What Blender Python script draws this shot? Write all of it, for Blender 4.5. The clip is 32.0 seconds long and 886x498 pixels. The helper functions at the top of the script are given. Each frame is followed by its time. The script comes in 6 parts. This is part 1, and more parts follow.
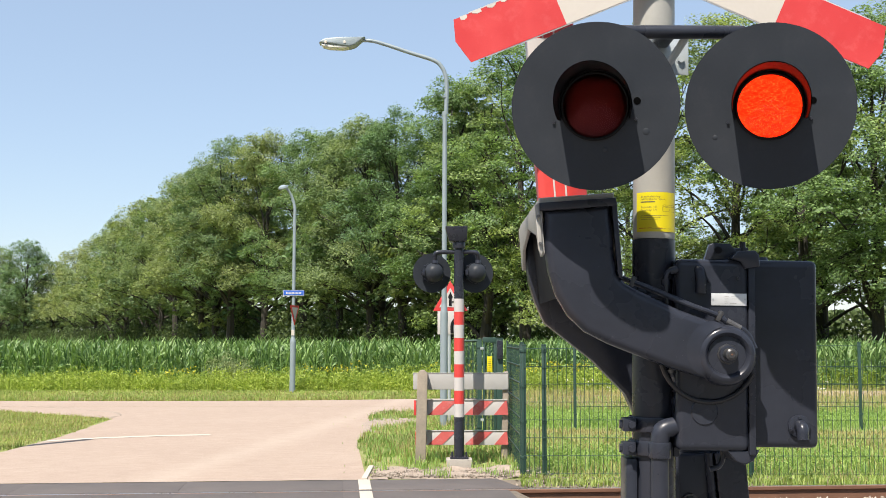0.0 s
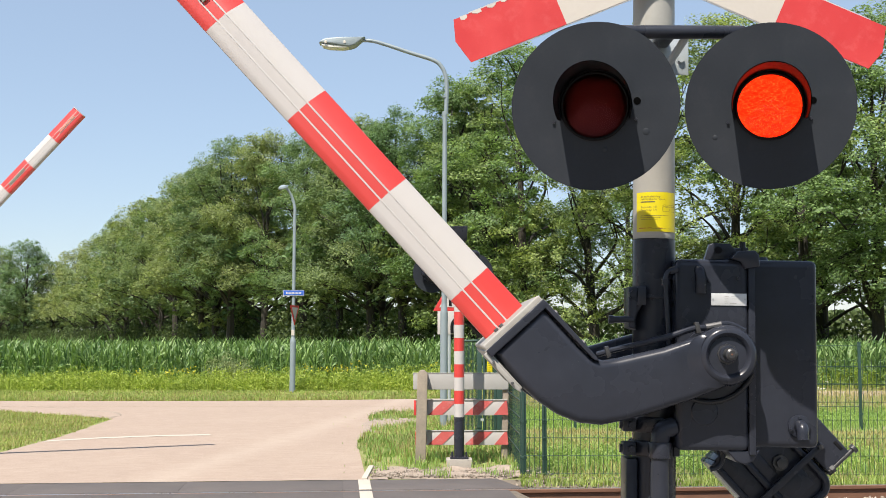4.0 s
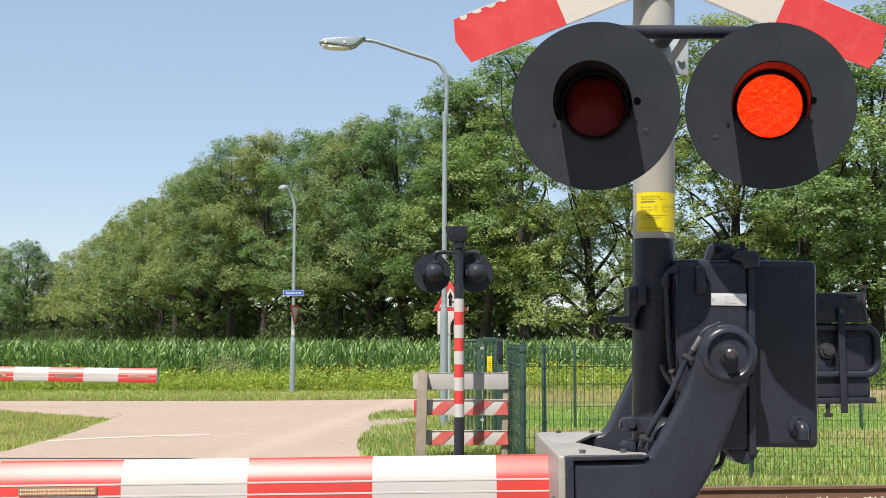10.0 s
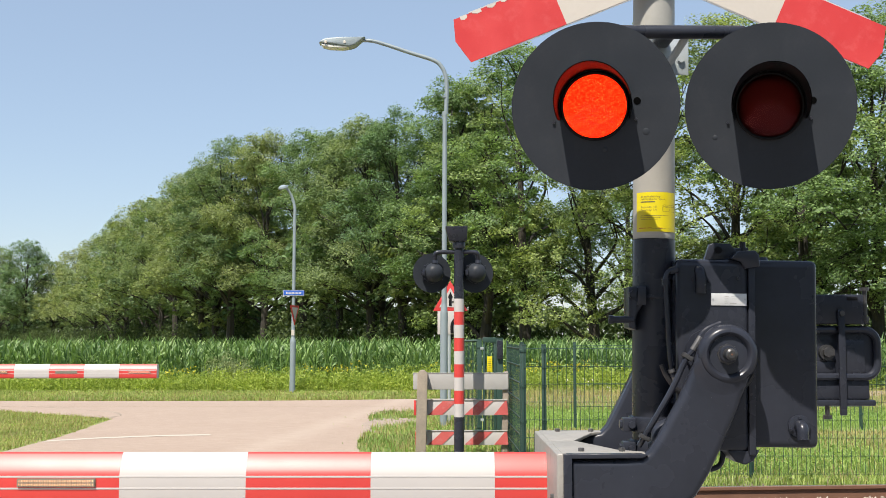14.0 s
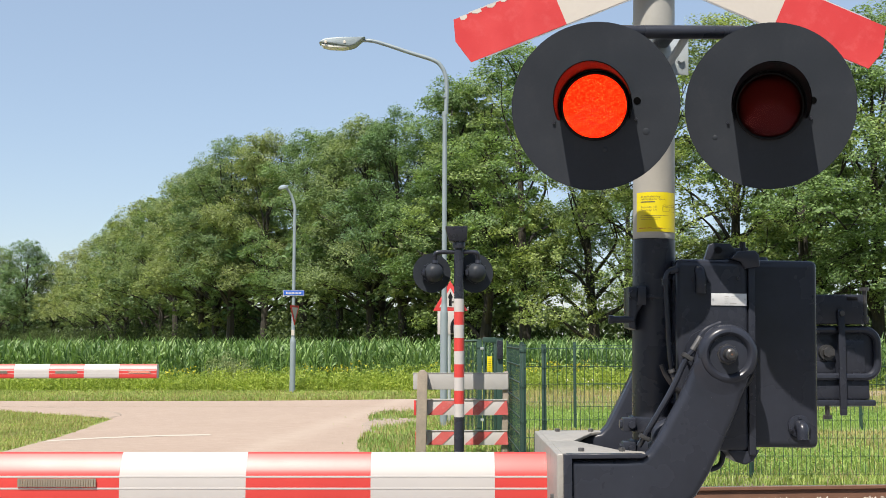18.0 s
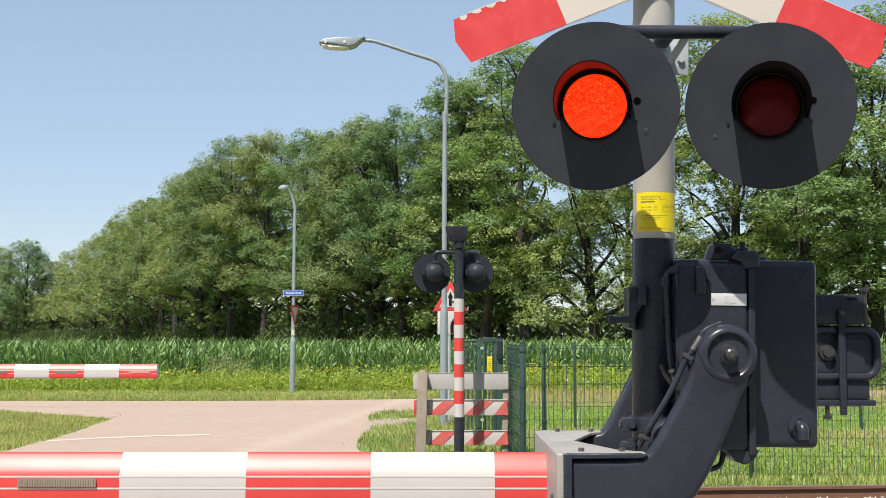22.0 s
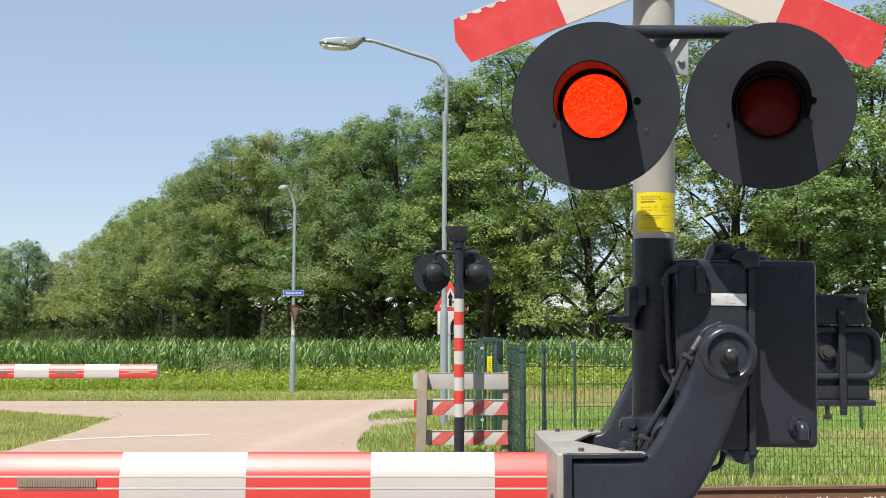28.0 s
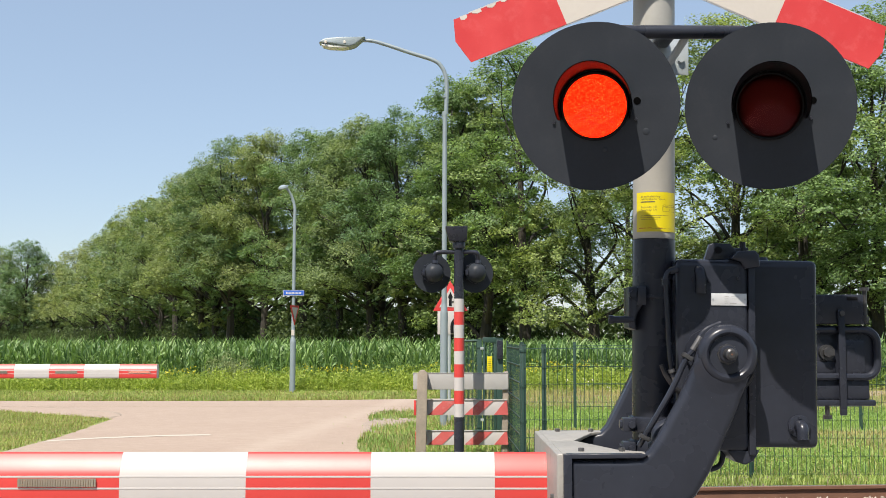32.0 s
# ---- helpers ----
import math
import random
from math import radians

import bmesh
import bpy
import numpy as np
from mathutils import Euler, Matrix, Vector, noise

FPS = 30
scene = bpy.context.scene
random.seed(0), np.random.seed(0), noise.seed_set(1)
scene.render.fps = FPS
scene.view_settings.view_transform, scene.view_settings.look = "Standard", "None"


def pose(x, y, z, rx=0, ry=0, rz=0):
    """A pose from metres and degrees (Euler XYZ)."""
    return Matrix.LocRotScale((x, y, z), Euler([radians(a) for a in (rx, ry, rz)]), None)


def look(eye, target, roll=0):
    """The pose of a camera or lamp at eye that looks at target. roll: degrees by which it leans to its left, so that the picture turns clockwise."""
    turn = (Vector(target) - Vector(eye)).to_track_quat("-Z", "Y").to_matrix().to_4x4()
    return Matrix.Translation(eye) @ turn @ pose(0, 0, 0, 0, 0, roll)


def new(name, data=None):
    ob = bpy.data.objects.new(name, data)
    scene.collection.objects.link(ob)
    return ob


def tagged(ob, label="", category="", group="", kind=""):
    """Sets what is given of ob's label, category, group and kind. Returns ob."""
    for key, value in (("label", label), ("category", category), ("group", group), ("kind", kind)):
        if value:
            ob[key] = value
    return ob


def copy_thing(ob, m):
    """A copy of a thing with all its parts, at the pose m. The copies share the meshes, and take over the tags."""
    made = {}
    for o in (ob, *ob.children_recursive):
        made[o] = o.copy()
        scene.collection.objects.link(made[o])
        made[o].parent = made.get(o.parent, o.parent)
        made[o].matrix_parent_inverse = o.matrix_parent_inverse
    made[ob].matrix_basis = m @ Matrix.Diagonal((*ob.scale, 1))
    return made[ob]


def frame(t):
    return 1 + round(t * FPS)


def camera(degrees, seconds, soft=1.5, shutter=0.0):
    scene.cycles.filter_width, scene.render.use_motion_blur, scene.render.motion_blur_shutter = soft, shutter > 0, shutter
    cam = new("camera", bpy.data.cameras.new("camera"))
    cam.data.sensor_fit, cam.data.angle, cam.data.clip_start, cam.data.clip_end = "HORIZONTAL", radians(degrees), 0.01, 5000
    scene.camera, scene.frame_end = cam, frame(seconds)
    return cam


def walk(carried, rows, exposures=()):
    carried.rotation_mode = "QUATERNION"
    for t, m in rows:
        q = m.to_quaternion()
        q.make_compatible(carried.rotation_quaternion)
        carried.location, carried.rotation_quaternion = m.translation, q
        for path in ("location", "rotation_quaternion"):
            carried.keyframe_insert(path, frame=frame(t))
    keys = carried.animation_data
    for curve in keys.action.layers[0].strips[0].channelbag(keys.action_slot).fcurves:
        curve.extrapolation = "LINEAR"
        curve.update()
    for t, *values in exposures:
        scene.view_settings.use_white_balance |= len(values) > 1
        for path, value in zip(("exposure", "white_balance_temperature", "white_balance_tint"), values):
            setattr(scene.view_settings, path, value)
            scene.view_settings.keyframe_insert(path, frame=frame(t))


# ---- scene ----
# ---- camera ----
EYE = pose(0, 0, 1.57, 94.46, 0, 0)
cam = camera(42.81, 32.0, soft=0.75)
walk(cam, [(0.0, EYE), (32.0, EYE)], [(0.0, 1.17, 6750, 12), (3.0, 1.14, 6750, 12), (6.0, 0.93, 6750, 12), (7.5, 0.92, 6750, 12), (10.0, 1.03, 6750, 12), (13.0, 1.01, 6750, 12), (32.0, 1.0, 6750, 12)])

# ---- light ----
SUN_WAY = Vector((0.28, 0.575, -1.0)).normalized()
world = bpy.data.worlds.new("sky")
scene.world = world
world.use_nodes = True
wn = world.node_tree.nodes
sky = wn.new("ShaderNodeTexSky")
sky.sky_type = "NISHITA"
sky.sun_disc = False
sky.sun_elevation = math.asin(-SUN_WAY.z)
sky.sun_rotation = math.atan2(-SUN_WAY.x, -SUN_WAY.y)
sky.air_density, sky.dust_density, sky.ozone_density = 1.0, 0.4, 1.0
wn["Background"].inputs["Strength"].default_value = 0.080
haze = wn.new("ShaderNodeMix")  # a thin even summer haze over the clear sky
haze.data_type = "RGBA"
haze.inputs["Factor"].default_value = 0.5
haze.inputs["B"].default_value = (2.75, 3.65, 4.9, 1)
world.node_tree.links.new(sky.outputs["Color"], haze.inputs["A"])
world.node_tree.links.new(haze.outputs["Result"], wn["Background"].inputs["Color"])
sun = new("sun", bpy.data.lights.new("sun", "SUN"))
sun.data.energy, sun.data.angle, sun.data.color = 4.0, radians(0.53), (1.0, 0.95, 0.87)
sun.matrix_world = look((0, 0, 30), Vector((0, 0, 30)) + SUN_WAY)


# ---- materials ----
def node_mat(name):
    m = bpy.data.materials.new(name)
    m.use_nodes = True
    t = m.node_tree
    return m, t, t.nodes["Principled BSDF"]


def noise_node(t, scale, detail=4.0, rough=0.55, coord="Object"):
    c = t.nodes.new("ShaderNodeTexCoord")
    n = t.nodes.new("ShaderNodeTexNoise")
    n.inputs["Scale"].default_value = scale
    n.inputs["Detail"].default_value = detail
    n.inputs["Roughness"].default_value = rough
    t.links.new(c.outputs[coord], n.inputs["Vector"])
    return n.outputs["Fac"]


def ramp(t, fac, stops):
    r = t.nodes.new("ShaderNodeValToRGB")
    e = r.color_ramp.elements
    while len(e) < len(stops):
        e.new(0.5)
    for k, (p, c) in enumerate(stops):
        e[k].position, e[k].color = p, (*c, 1)
    t.links.new(fac, r.inputs["Fac"])
    return r.outputs["Color"]


def mix(t, fac, a, b, how="MIX"):
    n = t.nodes.new("ShaderNodeMix")
    n.data_type, n.blend_type = "RGBA", how
    for sock, v in ((n.inputs["Factor"], fac), (n.inputs["A"], a), (n.inputs["B"], b)):
        if isinstance(v, (int, float)):
            sock.default_value = v
        elif isinstance(v, tuple):
            sock.default_value = (*v, 1)
        else:
            t.links.new(v, sock)
    return n.outputs["Result"]


def bump(t, bsdf, height, strength, dist):
    b = t.nodes.new("ShaderNodeBump")
    b.inputs["Strength"].default_value, b.inputs["Distance"].default_value = strength, dist
    t.links.new(height, b.inputs["Height"])
    t.links.new(b.outputs["Normal"], bsdf.inputs["Normal"])


def shade(c, k):
    return tuple(min(1.0, v * k) for v in c)


def surface(name, col, rough=0.5, metal=0.0, vary=0.12, big=3.0, fine=60.0, relief=0.15, depth=0.002,
            dirt=None, dirt_amount=0.0, spec=0.5, gloss_vary=0.1):
    """Painted, bare or worn surface with colour and gloss variation at two scales."""
    m, t, b = node_mat(name)
    n1, n2 = noise_node(t, big), noise_node(t, fine, 6, 0.65)
    c = ramp(t, n1, [(0.3, shade(col, 1 - vary)), (0.7, shade(col, 1 + vary))])
    c = mix(t, 0.35, c, ramp(t, n2, [(0.3, shade(col, 1 - vary)), (0.7, shade(col, 1 + vary))]))
    if dirt:
        n3 = noise_node(t, big * 2.3, 8, 0.7)
        f = ramp(t, n3, [(0.52, (0, 0, 0)), (0.75, (dirt_amount,) * 3)])
        c = mix(t, f, c, dirt)
    t.links.new(c, b.inputs["Base Color"])
    r = ramp(t, n1, [(0.3, (max(0.02, rough - gloss_vary),) * 3), (0.7, (min(1, rough + gloss_vary),) * 3)])
    t.links.new(r, b.inputs["Roughness"])
    b.inputs["Metallic"].default_value = metal
    b.inputs["Specular IOR Level"].default_value = spec
    if relief:
        bump(t, b, n2, relief, depth)
    return m


def leaf_mat(name, dark, light, rough=0.5, lit_share=0.35, per="Random Per Island", spec=0.35, each=False):
    m, t, b = node_mat(name)
    g = t.nodes.new("ShaderNodeNewGeometry")
    c = ramp(t, g.outputs[per], [(0.0, dark), (0.55, tuple((a + e) / 2 for a, e in zip(dark, light))), (1.0, light)])
    n = noise_node(t, 0.5, 3)
    c = mix(t, 0.55, c, ramp(t, n, [(0.3, (0.62, 0.68, 0.66)), (0.7, (1.2, 1.14, 1.0))]), "MULTIPLY")
    if each:
        o = t.nodes.new("ShaderNodeObjectInfo")
        c = mix(t, 1.0, c, ramp(t, o.outputs["Random"], [(0.0, (0.64, 0.82, 0.84)), (0.45, (0.96, 1.0, 1.0)), (1.0, (1.20, 1.10, 0.96))]), "MULTIPLY")
    t.links.new(c, b.inputs["Base Color"])
    b.inputs["Roughness"].default_value = rough
    b.inputs["Specular IOR Level"].default_value = spec
    tr = t.nodes.new("ShaderNodeBsdfTranslucent")
    t.links.new(mix(t, 1.0, c, (1.1, 1.15, 0.6), "MULTIPLY"), tr.inputs["Color"])
    s = t.nodes.new("ShaderNodeMixShader")
    s.inputs["Fac"].default_value = lit_share
    t.links.new(b.outputs["BSDF"], s.inputs[1])
    t.links.new(tr.outputs["BSDF"], s.inputs[2])
    t.links.new(s.outputs["Shader"], t.nodes["Material Output"].inputs["Surface"])
    return m


def ground_mat():
    m, t, b = node_mat("ground_soil_and_turf")
    n1, n2 = noise_node(t, 0.35, 5), noise_node(t, 14, 8, 0.7)
    turf = ramp(t, n2, [(0.3, (0.128, 0.16, 0.04)), (0.55, (0.208, 0.232, 0.072)), (0.75, (0.336, 0.296, 0.152))])
    soil = ramp(t, n2, [(0.3, (0.256, 0.204, 0.148)), (0.7, (0.376, 0.308, 0.232))])
    c = mix(t, ramp(t, n1, [(0.55, (0, 0, 0)), (0.72, (0.64, 0.64, 0.64))]), turf, soil)
    t.links.new(c, b.inputs["Base Color"])
    b.inputs["Roughness"].default_value = 0.95
    bump(t, b, n2, 0.7, 0.03)
    return m


def paver_mat():
    m, t, b = node_mat("road_clinker_pavers")
    c = t.nodes.new("ShaderNodeTexCoord")
    br = t.nodes.new("ShaderNodeTexBrick")
    br.inputs["Scale"].default_value = 1.0
    br.inputs["Brick Width"].default_value, br.inputs["Row Height"].default_value = 0.21, 0.105
    br.inputs["Mortar Size"].default_value = 0.006
    br.inputs["Color1"].default_value = (0.2656, 0.2033, 0.1602, 1)
    br.inputs["Color2"].default_value = (0.3272, 0.2595, 0.2094, 1)
    br.inputs["Mortar"].default_value = (0.2464, 0.1963, 0.1463, 1)
    t.links.new(c.outputs["Object"], br.inputs["Vector"])
    n1, n2 = noise_node(t, 0.45, 6, 0.6), noise_node(t, 38, 8, 0.85)
    col = mix(t, 0.5, br.outputs["Color"], ramp(t, n1, [(0.3, (0.2811, 0.2194, 0.1756)), (0.55, (0.3272, 0.2595, 0.2094)), (0.75, (0.3773, 0.3157, 0.258))]))
    col = mix(t, 0.42, col, ramp(t, n2, [(0.34, (0.1925, 0.1424, 0.1116)), (0.5, (0.308, 0.2426, 0.1963)), (0.66, (0.462, 0.385, 0.3234))]))
    col = mix(t, ramp(t, noise_node(t, 2.2, 8, 0.75), [(0.58, (0, 0, 0)), (0.72, (0.385, 0.385, 0.385))]), col, (0.4158, 0.3465, 0.2811))
    mp = t.nodes.new("ShaderNodeMapping")
    mp.inputs["Scale"].default_value = (2.6, 6.5, 1.0)
    t.links.new(c.outputs["Object"], mp.inputs["Vector"])
    st = t.nodes.new("ShaderNodeTexNoise")
    st.inputs["Scale"].default_value, st.inputs["Detail"].default_value, st.inputs["Roughness"].default_value = 1.5, 8.0, 0.72
    t.links.new(mp.outputs["Vector"], st.inputs["Vector"])
    col = mix(t, 1.0, col, ramp(t, st.outputs["Fac"], [(0.32, (0.91, 0.88, 0.86)), (0.5, (1.02, 0.995, 0.975)), (0.68, (1.11, 1.09, 1.07))]), "MULTIPLY")
    # pale wheel path that cuts the corner
    dot = t.nodes.new("ShaderNodeVectorMath")
    dot.operation = "DOT_PRODUCT"
    dot.inputs[1].default_value = (0.991, -0.132, 0)
    t.links.new(c.outputs["Object"], dot.inputs[0])
    wob = t.nodes.new("ShaderNodeMath")
    wob.operation = "MULTIPLY_ADD"
    wob.inputs[1].default_value = 0.5
    t.links.new(noise_node(t, 1.6, 6, 0.7), wob.inputs[0])
    t.links.new(dot.outputs["Value"], wob.inputs[2])
    path = ramp(t, wob.outputs["Value"], [(0.0, (0, 0, 0)), (0.5, (1, 1, 1)), (1.0, (0, 0, 0))])
    off = t.nodes.new("ShaderNodeMapRange")
    off.inputs["From Min"].default_value, off.inputs["From Max"].default_value = -4.96, -4.08
    t.links.new(wob.outputs["Value"], off.inputs["Value"])
    t.links.new(off.outputs["Result"], path.node.inputs["Fac"])
    col = mix(t, mix(t, 1.0, path, (0.26, 0.26, 0.26), "MULTIPLY"), col, (0.45, 0.38, 0.31))
    t.links.new(col, b.inputs["Base Color"])
    b.inputs["Roughness"].default_value = 0.9
    bump(t, b, br.outputs["Fac"], -0.4, 0.004)
    return m


def gravel_mat():
    m, t, b = node_mat("ballast_stone")
    g = t.nodes.new("ShaderNodeNewGeometry")
    c = ramp(t, g.outputs["Random Per Island"], [(0, (0.128, 0.104, 0.08)), (0.5, (0.224, 0.184, 0.144)), (1, (0.336, 0.288, 0.24))])
    t.links.new(c, b.inputs["Base Color"])
    b.inputs["Roughness"].default_value = 0.9
    return m


def glow_mat(name, col, strength):
    m, t, b = node_mat(name)
    b.inputs["Base Color"].default_value = (*col, 1)
    b.inputs["Emission Color"].default_value = (*col, 1)
    b.inputs["Emission Strength"].default_value = strength
    return m


def reflector_mat():
    """Lit red signal optic with fine crossing prism lines."""
    m, t, b = node_mat("lit_optic")
    c = t.nodes.new("ShaderNodeTexCoord")
    lines = []
    for turn, scale in ((25, 16.3), (33, 9.7), (29, 27.1), (-41, 13.0), (21, 38.3)):
        mp = t.nodes.new("ShaderNodeMapping")
        mp.inputs["Rotation"].default_value = (0, radians(turn), 0)
        t.links.new(c.outputs["Object"], mp.inputs["Vector"])
        w = t.nodes.new("ShaderNodeTexWave")
        w.bands_direction = "Z"
        w.inputs["Scale"].default_value = scale
        w.inputs["Distortion"].default_value = 0.9
        w.inputs["Detail"].default_value = 2.0
        w.inputs["Detail Scale"].default_value = 9.0
        t.links.new(mp.outputs["Vector"], w.inputs["Vector"])
        lines.append(ramp(t, w.outputs["Fac"], [(0.965, (0, 0, 0)), (1.0, (0.5, 0.5, 0.5))]))
    f = mix(t, 1.0, lines[0], lines[1], "ADD")
    f = mix(t, 1.0, f, lines[2], "ADD")
    f = mix(t, 1.0, f, lines[3], "ADD")
    f = mix(t, 1.0, f, lines[4], "ADD")
    grain = ramp(t, noise_node(t, 260, 4, 0.75), [(0.43, (0, 0, 0)), (0.60, (1, 1, 1))])
    col = mix(t, grain, (0.82, 0.002, 0.001), (1.0, 0.056, 0.009))
    patch = ramp(t, noise_node(t, 90, 5, 0.7), [(0.40, (0.05, 0.05, 0.05)), (0.62, (1, 1, 1))])
    f = mix(t, 1.0, f, patch, "MULTIPLY")
    f = mix(t, 1.0, f, (0.42, 0.42, 0.42), "MULTIPLY")
    col = mix(t, f, col, (1.0, 0.40, 0.07))
    spark = ramp(t, noise_node(t, 310, 2, 0.6), [(0.60, (0, 0, 0)), (0.67, (0.9, 0.9, 0.9))])
    col = mix(t, spark, col, (1.0, 0.42, 0.07))
    t.links.new(col, b.inputs["Emission Color"])
    b.inputs["Base Color"].default_value = (0.3, 0.02, 0.01, 1)
    b.inputs["Emission Strength"].default_value = 1.15
    return m


def red_glass_mat():
    m, t, b = node_mat("red_signal_glass")
    tr = t.nodes.new("ShaderNodeBsdfTransparent")
    tr.inputs["Color"].default_value = (1.0, 0.40, 0.36, 1)
    gl = t.nodes.new("ShaderNodeBsdfGlossy")
    gl.inputs["Color"].default_value = (1.0, 0.34, 0.44, 1)
    gl.inputs["Roughness"].default_value = 0.07
    fr = t.nodes.new("ShaderNodeFresnel")
    fr.inputs["IOR"].default_value = 1.33
    s = t.nodes.new("ShaderNodeMixShader")
    t.links.new(fr.outputs["Fac"], s.inputs["Fac"])
    t.links.new(tr.outputs["BSDF"], s.inputs[1])
    t.links.new(gl.outputs["BSDF"], s.inputs[2])
    t.links.new(s.outputs["Shader"], t.nodes["Material Output"].inputs["Surface"])
    return m


M_BLACK = surface("black_gloss_paint", (0.0220, 0.0248, 0.0340), 0.28, spec=0.30, vary=0.16, big=5, fine=40, relief=0.05, depth=0.001,
                  dirt=(0.035, 0.037, 0.042), dirt_amount=0.15)
M_BLACK_DISC = surface("matt_black_disc", (0.0245, 0.0288, 0.0355), 0.50, spec=0.16, vary=0.12, big=6, fine=120, relief=0.05, depth=0.001,
                       dirt=(0.07, 0.07, 0.075), dirt_amount=0.12)
M_BLACK_FLAT = surface("dull_black_inside", (0.008, 0.008, 0.009), 0.75, vary=0.2, spec=0.15)
M_PAINTED_HOLE = surface("painted_hole_black", (0.003, 0.003, 0.003), 0.9, spec=0.0, relief=0)
M_HOOD = surface("black_hood_paint", (0.008, 0.008, 0.009), 0.5, vary=0.2, spec=0.2)
M_RUBBER = surface("black_cable_rubber", (0.010, 0.010, 0.012), 0.5, vary=0.2)
M_POLE = surface("pale_grey_mast_paint", (0.33, 0.325, 0.295), 0.5, vary=0.08, big=3, fine=70, relief=0.05, dirt=(0.36, 0.34, 0.28), dirt_amount=0.4)
M_GALV = surface("galvanised_steel", (0.38, 0.42, 0.43), 0.45, metal=0.35, vary=0.12, big=5, fine=50, relief=0.05)
M_LAMP = surface("grey_green_lamp_post", (0.215, 0.26, 0.28), 0.5, metal=0.1, vary=0.08, big=2, fine=40, relief=0.03)
M_CLAMP = surface("bare_cast_aluminium", (0.3168, 0.3036, 0.2772), 0.55, metal=0.25, vary=0.12, big=9, fine=90, relief=0.12, dirt=(0.1936, 0.176, 0.1496), dirt_amount=0.6)
M_RED = surface("barrier_red_film", (0.50, 0.030, 0.024), 0.47, spec=0.85, vary=0.06, big=4, fine=300, relief=0, gloss_vary=0.02)
M_WHITE = surface("barrier_white_film", (0.426, 0.408, 0.394), 0.55, spec=0.12, vary=0.03, big=4, fine=300, relief=0, dirt=(0.46, 0.44, 0.40), dirt_amount=0.3)
M_RIB = surface("white_boom_rib", (0.47, 0.455, 0.44), 0.45, vary=0.03)
M_SIGN_RED = surface("sign_red_sheet", (0.50, 0.036, 0.036), 0.42, vary=0.08, big=8, fine=260, relief=0.04, depth=0.0006, dirt=(0.72, 0.22, 0.2), dirt_amount=0.2)
M_SIGN_WHITE = surface("sign_cream_sheet", (0.47, 0.435, 0.385), 0.5, vary=0.05, dirt=(0.5, 0.45, 0.38), dirt_amount=0.3)
M_SIGN_EDGE = surface("sign_edge_metal", (0.45, 0.45, 0.45), 0.5, metal=0.5)
M_YELLOW = surface("yellow_notice", (0.56, 0.47, 0.006), 0.4, vary=0.04, dirt=(0.6, 0.5, 0.1), dirt_amount=0.3)
M_INK = surface("dark_ink", (0.09, 0.085, 0.05), 0.6, relief=0)
M_RED_INK = surface("red_print", (0.36, 0.05, 0.02), 0.6, relief=0)
M_PRINT = surface("rubbed_grey_print", (0.30, 0.30, 0.29), 0.6, relief=0)
M_WORN = surface("worn_painted_steel", (0.042, 0.042, 0.043), 0.36, metal=0.3, vary=0.3, big=30, fine=140, relief=0.15, dirt=(0.10, 0.10, 0.10), dirt_amount=0.6)
M_WORN_BRIGHT = surface("bare_worn_steel", (0.10, 0.10, 0.102), 0.52, metal=0.5, vary=0.2, big=30)
M_PLATE = surface("aluminium_rating_plate", (0.52, 0.53, 0.53), 0.45, metal=0.3, vary=0.08, big=20)
M_BLUE = surface("blue_sign", (0.02, 0.10, 0.46), 0.4, vary=0.05)
M_GREEN = surface("dark_green_coated_steel", (0.020, 0.052, 0.040), 0.5, vary=0.15, big=4, relief=0.03)
M_CONCRETE = surface("weathered_concrete", (0.29, 0.27, 0.24), 0.9, vary=0.15, big=3, fine=50, relief=0.4, depth=0.006)
M_TIMBER = surface("weathered_grey_timber", (0.25, 0.215, 0.170), 0.85, vary=0.25, big=6, fine=45, relief=0.5, depth=0.004, dirt=(0.2, 0.17, 0.12), dirt_amount=0.5)
M_BOARD = surface("grey_painted_board", (0.33, 0.325, 0.31), 0.6, vary=0.08, big=3, dirt=(0.3, 0.28, 0.25), dirt_amount=0.4)
M_RAIL = surface("rusty_rail_steel", (0.150, 0.074, 0.046), 0.7, metal=0.2, vary=0.2, big=4, fine=60, relief=0.2)
M_RAIL_TOP = surface("worn_rail_top", (0.42, 0.40, 0.39), 0.3, metal=0.8, vary=0.1, big=3)
M_PANEL = surface("black_rubber_crossing_panel", (0.1025, 0.09184, 0.08856), 0.9, spec=0.15, vary=0.15, big=2, fine=40, relief=0.3, depth=0.004, dirt=(0.123, 0.1066, 0.0902), dirt_amount=0.5)
M_LINE = surface("white_road_marking", (0.44, 0.40, 0.335), 0.8, vary=0.08, dirt=(0.4, 0.336, 0.28), dirt_amount=0.6)
M_BARK = surface("oak_bark", (0.030, 0.026, 0.021), 0.95, vary=0.35, big=2, fine=9, relief=0.7, depth=0.04)
M_SOIL = surface("sandy_verge", (0.312, 0.2535, 0.2028), 0.95, vary=0.3, big=5, fine=45, relief=0.9, depth=0.02)
M_BED = surface("brown_track_bed", (0.16, 0.132, 0.1), 0.95, vary=0.35, big=6, fine=40, relief=0.9, depth=0.02)
# added for unseen near ground: neutral grey, keeps green bounce off the paint
M_BOUNCE_GREY = surface("unseen_bounce_grey", (0.19, 0.185, 0.18), 0.95, vary=0.25, big=2, fine=45, relief=0.8, depth=0.01)
M_RED_FADED = surface("faded_red_stripe", (0.45, 0.085, 0.078), 0.6, vary=0.15, dirt=(0.46, 0.30, 0.27), dirt_amount=0.7)
